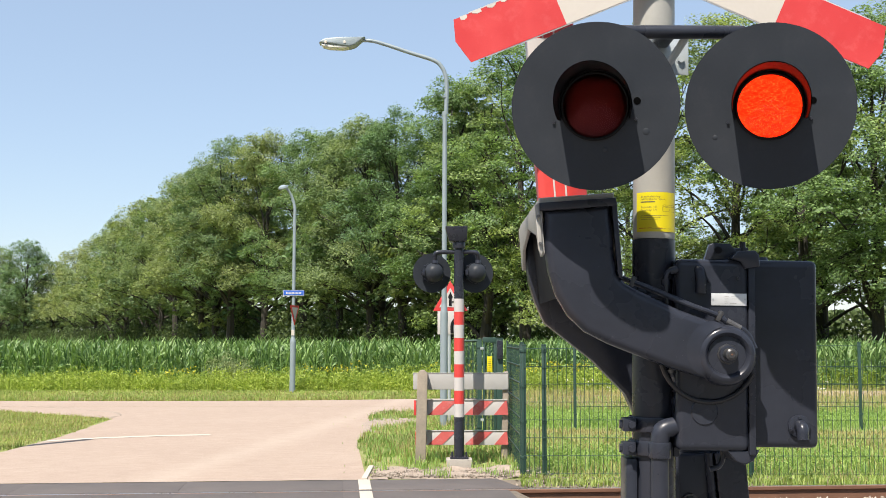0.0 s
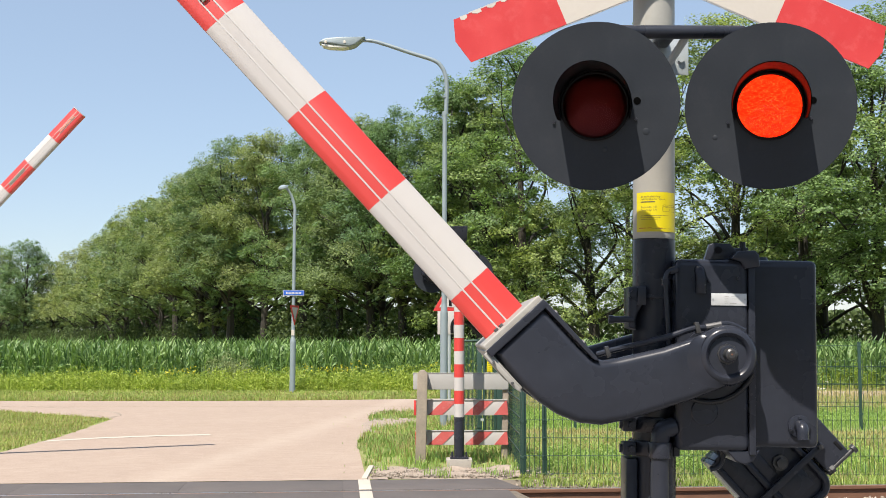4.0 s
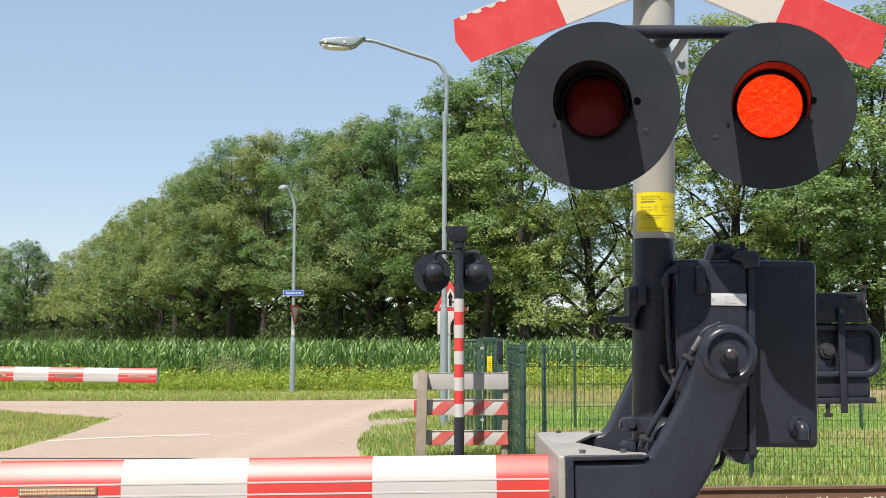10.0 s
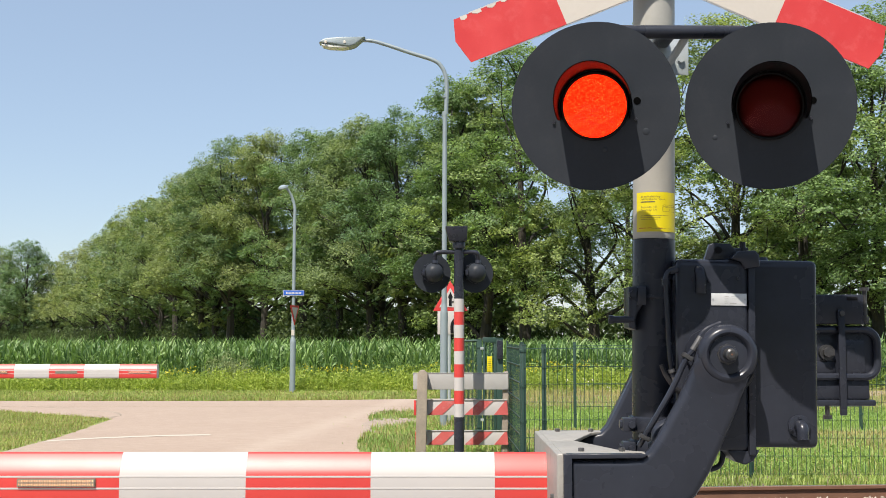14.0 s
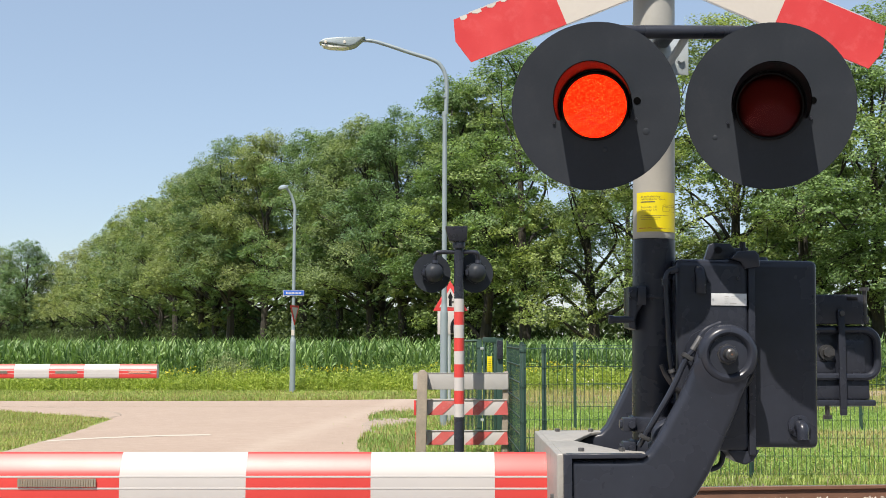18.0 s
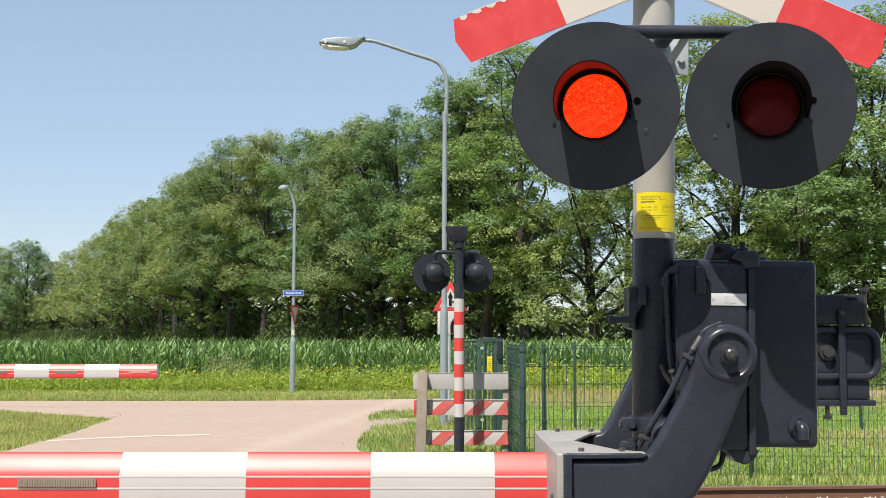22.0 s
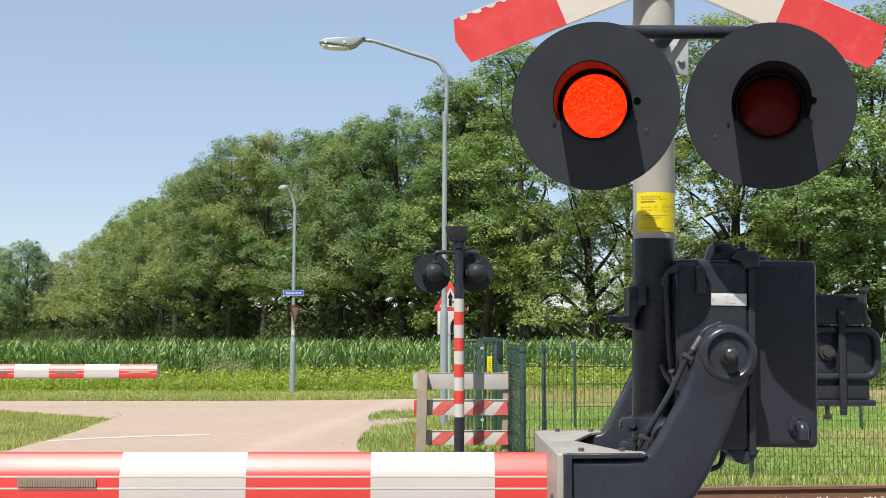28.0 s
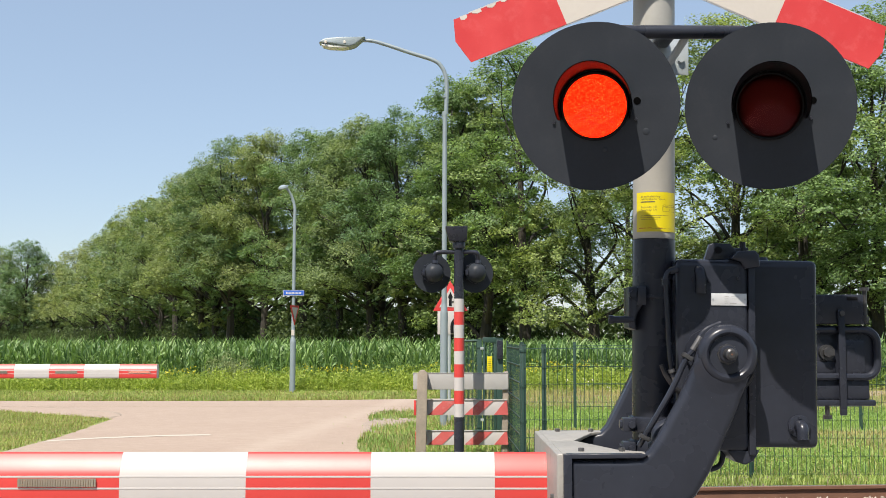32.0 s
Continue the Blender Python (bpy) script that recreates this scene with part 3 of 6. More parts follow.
def make_grass():
    left_verge = lambda x, y: (x < road_left(y) - 0.06 - 0.34 * clumpy(x, y, 2)) and y < 25.7 - 0.5 * max(0, x + 9) and y > 13.9
    p = scatter(90000, -11.5, -6.0, 13.9, 26, left_verge, 11)
    t = np.random.default_rng(5).uniform(0.015, 0.075, len(p)) * (1 + 0.9 * np.array([clumpy(x, y, 1.8) for x, y in p]))
    blades("verge_grass", p, t, 0.008, M_VERGE, "short green grass on the verge corner", "grass", 0.8, 12)
    p = scatter(46000, -11.5, -6.0, 13.9, 26, left_verge, 13)
    blades("dry_verge_grass", p, (0.03, 0.11), 0.006, M_DRY, "dry straw stalks among verge grass", "grass", 0.7, 14)
    right = lambda x, y: x > road_right(y) + 0.06 + 0.42 * clumpy(x, y, 1.7) + (0.15 if y < 14 else 0) and (y > 13.55 or x < 0.1) and not (y < 14.45 and clumpy(x, y, 3) < 0.10) and not (x < road_right(y) + 0.5 and clumpy(x, y, 2.3) < -0.05) and y < 25.2 + 0.25 * clumpy(x, y, 2) and 0.36 - abs(y - 20.9 - 0.9 * (x + 1)) * 0.28 - max(0, x + 0.75) * 0.5 + 0.3 * clumpy(x, y, 1.7) < 0.10 + 0.5 * clumpy(x, y, 6)
    p = scatter(62000, -1.9, 1.2, 13.3, 25.5, right, 15)
    t = np.random.default_rng(6).uniform(0.03, 0.125, len(p)) * (1 + 0.8 * np.array([clumpy(x, y, 1.6) for x, y in p]))
    blades("verge_grass", p, t, 0.009, M_GRASS, "uneven green grass beside the guard rail", "grass", 0.8, 16)
    p = scatter(12000, -1.9, 1.2, 13.3, 25.5, right, 25)
    blades("dry_verge_grass", p, (0.06, 0.2), 0.008, M_DRY, "dry straw stalks beside the guard rail", "grass", 0.8, 26)
    stray = scatter(2600, -2.6, 0.2, 13.0, 24.5, lambda x, y: abs(x - road_right(y)) < 0.7 and clumpy(x, y, 3.2) > 0.12 + 0.3 * max(0, road_right(y) - x), 37)
    blades("stray_grass", stray, (0.01, 0.045), 0.012, M_GRASS, "stray tufts of grass at the road edge", "grass", 0.9, 38)
    stray = scatter(5200, -11.5, -5.6, 13.9, 25.5, lambda x, y: abs(x - road_left(y)) < 0.5 and clumpy(x, y, 3.2) > 0.05 + 0.5 * max(0, x - road_left(y)), 39)
    blades("stray_grass", stray, (0.01, 0.05), 0.010, M_DRY, "stray yellowed tufts at the verge edge", "grass", 0.9, 40)
    field = lambda x, y: y > fence_line(x) - 0.38 + 0.15 * clumpy(x, y, 3) and x < 0.55 * y + 2 and not (18.95 - 0.05 * x < y < 19.95 - 0.07 * x and clumpy(x, y, 1.5) < 0.12)
    p = scatter(125000, 0.85, 13, 12.3, 30, field, 17)
    rng = np.random.default_rng(7)
    t = rng.uniform(0.07, 0.25, len(p)) * (1 + 0.8 * np.array([clumpy(x, y) for x, y in p]))
    t *= np.where(p[:, 1] < 13.2, 0.5, np.where((p[:, 1] > 15.6) & (p[:, 1] < 20.4), 0.42, 0.78))
    blades("meadow_grass", p, t, 0.010, M_GRASS, "tall bright green meadow grass behind the fence", "grass", 0.7, 18, np.full(len(p), -0.07))
    p = scatter(15000, 0.85, 9, 12.4, 18.4, lambda x, y: field(x, y) and clumpy(x, y, 1.9) > -0.16, 57)
    blades("dry_meadow_grass", p, (0.03, 0.17), 0.008, M_DRY, "yellowed stalks in the short meadow grass", "grass", 0.8, 58, np.full(len(p), -0.06))
    p = scatter(5200, 0.85, 7, 12.25, 13.0, lambda x, y: clumpy(x, y, 2.2) > -0.12, 59)
    blades("fence_foot_grass", p, (0.03, 0.12), 0.010, M_VERGE, "thin grass over the stones at the fence foot", "grass", 0.9, 60, np.full(len(p), -0.03))
    p = scatter(9000, 0.85, 14, 23.5, 31, lambda x, y: x < 0.55 * y + 2, 19)
    blades("dry_meadow_grass", p, (0.2, 0.5), 0.008, M_DRY, "dry seeding grass in the meadow", "grass", 0.5, 20, np.full(len(p), -0.07))
    p = scatter(16000, 0.9, 12, 17.6, 20.2, lambda x, y: 18.9 - 0.05 * x < y < 20.0 - 0.07 * x, 47)
    blades("dry_path_grass", p, (0.02, 0.09), 0.010, M_DRY, "short dry grass on the meadow path", "grass", 0.8, 48, np.full(len(p), -0.05))
    tuft = scatter(5200, -0.8, 1.3, 12.75, 14.4, lambda x, y: clumpy(x, y, 2.6) > 0.16, 27)
    blades("tuft_grass", tuft, (0.03, 0.16), 0.01, M_GRASS, "thin tufts of grass on the sandy rubble", "grass", 0.9, 28)
    rng = np.random.default_rng(29)
    p = scatter(7000, 0.95, 12, 12.9, 24, lambda x, y: x < 0.5 * y and not 15.8 < y < 20.4 and clumpy(x, y, 1.3) > -0.05, 30)
    v, f = weed_mesh(p, rng.uniform(0.08, 0.26, len(p)), 36, 0.038)
    tagged(new("meadow_herbs", array_mesh("meadow_herbs", v, f, M_GRASS)), "low broad-leaved herbs in the meadow grass", "weeds", kind="stuff")
    # mown strip and weeds before the maize
    strip = lambda x, y: y > far_edge(max(-8, min(x, 8))) + 0.06 * clumpy(x, y, 3)
    p = scatter(90000, -19, 13, 28, 32.6, strip, 21)
    blades("roadside_grass", p, (0.03, 0.16), 0.014, M_VERGE, "short roadside grass along the side road", "grass", 0.8, 22)
    p = scatter(90000, -19, 13, 28, 32.2, lambda x, y: strip(x, y) and clumpy(x, y, 1.4) < 0.12, 23)
    blades("dry_roadside_grass", p, (0.04, 0.15), 0.010, M_DRY, "yellowed grass tips along the side road", "grass", 0.8, 24)


def weed_mesh(xy, tall, seed, leaf=0.085):
    """Upright stems that carry many small leaves."""
    rng = np.random.default_rng(seed)
    n, k = len(xy), 14
    z = rng.uniform(0.08, 1.0, (n, k)) * tall[:, None]
    a = rng.uniform(0, 2 * np.pi, (n, k))
    out = rng.uniform(0.02, 0.16, (n, k)) * (1.1 - z / tall[:, None] * 0.6)
    c = np.stack([xy[:, :1] + np.cos(a) * out, xy[:, 1:] + np.sin(a) * out, z - 0.02], -1).reshape(-1, 3)
    return leaf_quads(c, np.full(len(c), leaf), rng, 0.35)


def leaf_quads(c, size, rng, narrow=0.6, face=None, loose=0.7):
    """Folded leaf faces (four corners) round the centres, turned roughly to the given way."""
    n = len(c)
    g = rng.normal(0, 1, (n, 3))
    if face is not None:
        g = face + g * loose
    g /= np.linalg.norm(g, axis=1)[:, None]
    d = np.cross(g, rng.normal(0, 1, (n, 3)))
    d /= np.linalg.norm(d, axis=1)[:, None]
    e = np.cross(g, d)
    s = size[:, None] * rng.uniform(0.7, 1.3, (n, 1)) / 2
    v = np.stack([c - d * s, c + e * s * narrow + g * s * 0.2, c + d * s, c - e * s * narrow + g * s * 0.2], 1).reshape(-1, 3)
    return v, np.arange(n * 4).reshape(-1, 4)


def make_weeds():
    rng = np.random.default_rng(31)
    band = lambda x, y: y > max(32.1, far_edge(max(-8, min(x, 8))) + 0.9) + 0.7 * clumpy(x, 0, 0.6)
    p = scatter(8500, -19, 14, 31.8, 34.8, band, 32)
    tall = np.array([0.50 + 0.014 * (x + 9) + 0.5 * clumpy(x, y, 0.5) for x, y in p]) * rng.uniform(0.6, 1.2, len(p))
    tall *= np.array([1 + 0.45 * clumpy(x, y, 1.7) for x, y in p])
    v, f = weed_mesh(p, np.maximum(tall, 0.2), 33)
    tagged(new("roadside_weeds", array_mesh("roadside_weeds", v, f, M_WEED)), "dense bright green weeds before the maize", "weeds", kind="stuff")
    p = scatter(9000, -19, 14, 31.2, 34.4, band, 45)
    blades("weed_stalks", p, (0.20, 0.70), 0.014, M_WEED, "tall thin grass stalks among the weeds", "weeds", 0.3, 46)
    # a grey-green mugwort bush at the edge of the maize
    a, r = rng.uniform(0, 6.283, 260), 0.75 * rng.random(260) ** 0.5
    q = np.c_[-6.4 + np.cos(a) * r, 33.9 + np.sin(a) * r * 0.6]
    v, f = weed_mesh(q, (1.22 - 0.5 * r) * rng.uniform(0.75, 1.1, 260), 49, 0.075)
    tagged(new("mugwort_bush", array_mesh("mugwort_bush", v, f, M_MUGWORT)), "grey-green mugwort bush at the edge of the maize", "bush", kind="stuff")
    # yellow flower heads in drifts
    q = scatter(1700, -12, 14, 31.8, 34.2, lambda x, y: x < 4.5 and 1.3 * clumpy(x, 2, 0.45) + 0.045 * (x + 6) > rng.uniform(-0.1, 1.0), 34)
    h = np.array([0.52 + 0.014 * (x + 9) + 0.5 * clumpy(x, y, 0.5) for x, y in q]) + rng.uniform(0.0, 0.15, len(q))
    c = np.c_[q, h]
    c = np.repeat(c, 3, 0) + rng.normal(0, 0.025, (len(c) * 3, 3))
    v, f = leaf_quads(c, np.full(len(c), 0.043), rng, 0.9)
    tagged(new("ragwort_flowers", array_mesh("ragwort_flowers", v, f, M_PETAL)), "small yellow flowers on tall weeds", "flowers", kind="stuff")
    q = scatter(500, 3, 14, 22, 32, lambda x, y: clumpy(x, y, 0.7) > 0.25, 35)
    c = np.repeat(np.c_[q, rng.uniform(0.3, 0.6, len(q))], 4, 0) + rng.normal(0, 0.03, (len(q) * 4, 3))
    v, f = leaf_quads(c, np.full(len(c), 0.04), rng, 0.9)
    tagged(new("yarrow_flowers", array_mesh("yarrow_flowers", v, f, M_PETAL_W)), "small white flowers in the meadow", "flowers", kind="stuff")


def make_maize():
    """Rows of maize: a stalk and long arching leaves for each plant."""
    rng = np.random.default_rng(41)
    places = []
    y = 34.3
    for row in range(20):
        step = 0.12 if row < 6 else 0.22
        half = 0.44 * y + 3
        xs = np.arange(-half, half, step)
        places.append(np.c_[xs + rng.normal(0, 0.03, len(xs)), np.full(len(xs), y) + rng.normal(0, 0.06, len(xs))])
        y += 0.62 if row < 9 else 1.9
    p = np.concatenate(places)
    n, k = len(p), 12
    tall = rng.uniform(1.02, 1.30, n) * (1 + 0.05 * np.array([noise.noise((x * 0.2, y * 0.2, 1)) for x, y in p]))
    # leaves as strips of four cross lines, the last a tip
    base = np.linspace(0.14, 0.86, k)[None] * tall[:, None] + rng.normal(0, 0.03, (n, k))
    a = (rng.uniform(0, np.pi, n)[:, None] + np.arange(k)[None] * np.pi + rng.normal(0, 0.45, (n, k)))
    ln = rng.uniform(0.36, 0.62, (n, k)) * (1.0 - 0.25 * np.linspace(0, 1, k)[None])
    rise = rng.uniform(0.9, 1.6, (n, k)) + 0.25 * np.linspace(0, 1, k)[None]
    verts = []
    for s, w in ((0.0, 0.013), (0.33, 0.021), (0.68, 0.016), (1.0, 0.002)):
        out = ln * (s * 0.42 + 0.22 * s * s)
        z = base + ln * (rise * s - (0.95 - 0.5 * np.linspace(0, 1, k)[None]) * s * s)
        for sign in (-1, 1):
            verts.append(np.stack([p[:, :1] + np.cos(a) * out - np.sin(a) * w * sign, p[:, 1:] + np.sin(a) * out + np.cos(a) * w * sign, z + 0.012 * sign], -1).reshape(-1, 3))
    v = np.stack(verts, 1).reshape(-1, 3)
    quad = np.array([(0, 1, 3, 2), (2, 3, 5, 4), (4, 5, 7, 6)])
    f = (np.arange(n * k)[:, None, None] * 8 + quad[None]).reshape(-1, 4)
    m = len(v)
    st = np.zeros((n, 6, 3))
    for j in range(3):
        st[:, j, :2] = st[:, j + 3, :2] = p + 0.013 * np.array([math.cos(j * 2.1), math.sin(j * 2.1)])
        st[:, j + 3, 2] = tall
    sf = (np.arange(n)[:, None, None] * 6 + np.array([(0, 1, 4, 3), (1, 2, 5, 4), (2, 0, 3, 5)])[None]).reshape(-1, 4) + m
    me = array_mesh("maize_field", np.concatenate([v, st.reshape(-1, 3)]), np.concatenate([f, sf]), M_CORN)
    tagged(new("maize_field", me), "chest-high green maize field with long arching leaves", "maize field", kind="stuff")


def tree_proto(name, seed, tall, spread, bare, leaf, clumps, per, size, label, lobes_n=22, clump=0.62, inner=0.18, drop=0.0, thick=0.5):
    """A tree: tapered trunk, limbs with twigs, and a crown of flat leaf sprays gathered on uneven lobes."""
    rng = np.random.default_rng(seed)
    root = thing(name, pose(0, 0, 0), label, "tree", "trees at the edge of the wood")
    top = tall * 0.86
    lean = rng.normal(0, 0.5, 2)
    spine = curve_points([(0, 0, -0.2), (lean[0] * 0.2, lean[1] * 0.5, top * 0.3), (lean[0] * 0.9, lean[1] * 0.6, top * 0.62), (lean[0], lean[1], top)], 4)
    part("trunk", pipe(spine, 0.34, 9, ends=0.05), M_BARK, root)
    lobes = []
    for k in range(lobes_n):
        t = (k + 0.5) / lobes_n
        z = tall * (bare + (0.89 - bare) * t)
        width = spread * (0.60 + 0.40 * math.sin(math.pi * min(1.0, 0.12 + t * 1.05))) * (1.0 - 0.55 * max(0.0, t - 0.55) / 0.45)
        a = k * 2.4 + rng.normal(0, 0.45)
        r = width * rng.uniform(0.45, 1.0)
        c = np.array([lean[0] * t + math.cos(a) * r, lean[1] * t + math.sin(a) * r, z + rng.normal(0, 0.3)])
        lobes.append((c, rng.uniform(0.24, 0.46) * spread * (1.0 - 0.25 * t)))
        foot = spine[min(len(spine) - 1, int(len(spine) * (z * 0.74) / top))]
        mid = Vector(c) * 0.5 + foot * 0.5 + Vector((rng.normal(0, 0.3), rng.normal(0, 0.3), 0.35))
        b = pipe(curve_points([foot, mid, Vector(c)], 4), 0.13 * (1.25 - t), 6, ends=0.025)
        for j in range(3):
            far = Vector(c) + Vector(rng.normal(0, 1, 3)).normalized() * lobes[-1][1] * 0.8
            pipe([mid.lerp(Vector(c), 0.3 + 0.3 * j), far], 0.035, 4, b, 0.012)
        part("limb", b, M_BARK, root)
    lobes.append((np.array([lean[0], lean[1], tall * 0.90]), spread * 0.28))
    total = sum(r * r for _, r in lobes)
    cc, dd = [], []
    for c, r in lobes:
        n = max(4, int(clumps * r * r / total))
        d = rng.normal(0, 1, (n, 3))
        d[:, 2] = np.where(d[:, 2] < -0.5, -d[:, 2], d[:, 2])
        d /= np.linalg.norm(d, axis=1)[:, None]
        deep = np.where(rng.random(n) < inner, rng.uniform(0.2, 0.7, n), rng.uniform(0.78, 1.12, n))
        cc.append(c + d * (r * deep)[:, None] * np.array([1.08, 1.08, 0.78]))
        dd.append(d)
    cc, dd = np.concatenate(cc), np.concatenate(dd)
    n = len(cc)
    rad = clump * rng.uniform(0.55, 1.35, n)
    away = dd * np.array([1, 1, 0.0])
    off = rng.normal(0, 1, (n, per, 3))
    off *= (rng.uniform(0.15, 1.0, (n, per, 1)) ** 0.5) / np.linalg.norm(off, axis=2)[:, :, None]
    off *= rad[:, None, None] * np.array([1.0, 1.0, thick])
    off[:, :, 2] -= 0.30 * (off[:, :, :2] ** 2).sum(2) / rad[:, None] + drop * rad[:, None] * rng.random((n, per))
    c = (cc[:, None] + off + away[:, None] * rng.uniform(-0.2, 0.3, (n, per, 1)) * rad[:, None, None]).reshape(-1, 3)
    way = np.repeat(dd * 0.55 + np.array([0, 0, 0.75]), per, 0)
    v, f = leaf_quads(c, np.full(len(c), size), rng, 0.66, way, 0.42)
    crown = new("crown", array_mesh("crown", v, f, leaf))
    crown.parent = root
    return root


# front of the wood: across, away and height of each tree
WOOD = [(-101.0, 240, 19.3), (-90.0, 230, 19.5), (-79.5, 215, 20.3), (-74.0, 215, 16.6), (-65.0, 200, 17.8), (-56.0, 182, 18.0), (-48.2, 165, 18.2), (-43.0, 155, 18.4), (-38.0, 145, 19.5),
        (-34.5, 138, 19.3), (-30.8, 130, 20.3), (-25.0, 118, 19.6), (-22.5, 113, 19.6), (-20.2, 108, 21.4), (-16.5, 102, 21.2), (-12.2, 96, 20.4), (-8.3, 90, 19.6), (-5.2, 84, 19.4),
        (-2.5, 79, 19.4), (0.2, 74, 20.1), (2.7, 70, 20.2), (5.0, 67, 20.0), (8.3, 62.5, 19.4), (11.4, 60, 19.4), (14.6, 57.5, 19.3),
        (17.8, 55, 18.8), (20.8, 54, 19.0), (23.5, 53, 19.4), (26.5, 52, 18.8)]


def make_trees():
    kinds = [tree_proto("oak_tree", 51, 18.0, 5.0, 0.29, M_LEAF, 600, 76, 0.150, "tall leafy oak at the edge of the wood", 24, thick=0.66),
             tree_proto("alder_tree", 52, 18.0, 4.4, 0.26, M_LEAF_B, 600, 76, 0.145, "tall light green alder at the edge of the wood", 26, 0.55, thick=0.7),
             tree_proto("oak_tree", 53, 18.0, 4.8, 0.30, M_LEAF, 600, 76, 0.150, "broad dark green oak at the edge of the wood", 20, 0.68, thick=0.66),
             tree_proto("oak_tree", 54, 18.0, 5.6, 0.20, M_LEAF_C, 560, 66, 0.145, "tall oak with a visible trunk and an open crown", 17, 0.62, 0.10),
             tree_proto("oak_tree", 55, 18.0, 5.2, 0.15, M_LEAF_C, 560, 66, 0.145, "light green oak with loose branches", 18, 0.58, 0.10, 0.2),
             tree_proto("oak_tree", 56, 18.0, 5.2, 0.12, M_LEAF, 200, 26, 0.44, "leafy oak deeper in the wood", 18, 0.8),
             tree_proto("oak_tree", 57, 18.0, 6.4, 0.22, M_LEAF, 460, 46, 0.26, "distant rounded oak at the end of the wood", 26, 0.72, thick=0.72)]
    rng = random.Random(8)
    used = [False] * 7
    spots = []
    for x, y, h in WOOD:
        spots.append((x + rng.uniform(-0.3, 0.3), y, h * rng.uniform(0.95, 1.0) * (1.04 if x < -10 else 1.0), x > 1.5))
        if x < 5.5:
            spots.append((x + rng.uniform(-2.5, 2.5), y + rng.uniform(6, 10), h * rng.uniform(0.9, 0.98), None))
    spots += [(4.5, 84, 17.5, True), (12.5, 76, 17.5, True), (23.5, 70, 17.5, True), (21.0, 63, 16.0, None), (28.5, 58, 18.0, None)]
    for x, y, h, open_ in spots:
        k = 5 if open_ is None else rng.choice([3, 3, 4]) if open_ else (6 if x < -33 else rng.choice([0, 1, 2, 0, 2]))
        s = h / 18.0
        m = pose(x, y, 0, rng.uniform(-2, 2), rng.uniform(-2, 2), rng.uniform(0, 360))
        if used[k]:
            o = copy_thing(kinds[k], m)
        else:
            o = kinds[k]
            o.matrix_basis = m
            used[k] = True
        o.scale = (s * rng.uniform(0.9, 1.1), s * rng.uniform(0.9, 1.1), s)


def make_undergrowth():
    rng = np.random.default_rng(61)
    edge = [(32, 50), (16, 54), (7, 61), (0, 72), (-12, 93), (-30, 126), (-56, 178), (-98, 236)]
    pts = []
    for (x0, y0), (x1, y1) in zip(edge, edge[1:]):
        d = math.hypot(x1 - x0, y1 - y0)
        for k in range(int(d / (1.5 if x0 > 8 else 1.0))):
            t = rng.random()
            if x0 > 5 and rng.random() < 0.1:
                continue
            c = np.array([x0 + (x1 - x0) * t + rng.normal(0, 1), y0 + (y1 - y0) * t + (rng.uniform(5, 12) if x0 > 5 else rng.uniform(2, 10)), 0.0])
            r = rng.uniform(1.3, 2.8) if x0 > 14 else rng.uniform(1.2, 2.5) if x0 > 5 else rng.uniform(1.6, 4.4)
            q = rng.normal(0, 1, (560, 3))
            q /= np.linalg.norm(q, axis=1)[:, None]
            q[:, 2] = np.abs(q[:, 2])
            pts.append(c + q * r * rng.uniform(0.5, 1.05, (560, 1)))
    c = np.concatenate(pts)
    v, f = leaf_quads(c, np.full(len(c), 0.27), rng, 0.6)
    tagged(new("undergrowth", array_mesh("undergrowth", v, f, M_SHADED_SHRUB)), "dense shrubs under the trees, shade put into their colour", "shrubs", kind="stuff")
    # distant woods beyond the fields
    xs = np.linspace(-420, 420, 300)
    pts = []
    for x in xs:
        h = 11.5 + 3.5 * noise.noise((x * 0.02, 0, 2)) + 2 * noise.noise((x * 0.1, 0, 5))
        q = rng.uniform(0, 1, (150, 3))
        pts.append(np.c_[x + q[:, 0] * 4 - 2, 420 + q[:, 1] * 14, q[:, 2] ** 0.7 * h])
    c = np.concatenate(pts)
    v, f = leaf_quads(c, np.full(len(c), 2.0), rng, 0.7)
    # added out of view: dims sky light and reflections on the black paint
    behind = []
    for x in np.linspace(-150, 150, 260):
        h = 15 + 3 * noise.noise((x * 0.05, 4, 2)) + 2 * noise.noise((x * 0.2, 0, 5))
        q = rng.uniform(0, 1, (60, 3))
        behind.append(np.c_[x + q[:, 0] * 3 - 1.5, -38 - q[:, 1] * 9 + 0.0016 * x * x, q[:, 2] ** 0.8 * h])
    bc = np.concatenate(behind)
    bv, bf = leaf_quads(bc, np.full(len(bc), 1.5), rng, 0.7)
    tagged(new("near_woods", array_mesh("near_woods", bv, bf, M_LEAF_FAR)), "unseen leafy belt that blocks sky light behind the camera", "woods", kind="stuff")
    tagged(new("far_woods", array_mesh("far_woods", v, f, M_LEAF_FAR)), "low distant woods beyond the fields", "woods", kind="stuff")


# ---- level crossing signal and barrier ----
MAST = pose(0.669, 3.72, 0, 0, 0.83, 0)
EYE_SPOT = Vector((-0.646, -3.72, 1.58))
ARM_SIZE = 1.06
PIVOT = (0.186, 0.223, 1.5205)  # axis of the barrier arm
SHAFT = (0.137, 0.0, 1.524)  # where the shaft leaves the case
LAMPS = []      # lamp, with the two added leaves that hide its lit optic


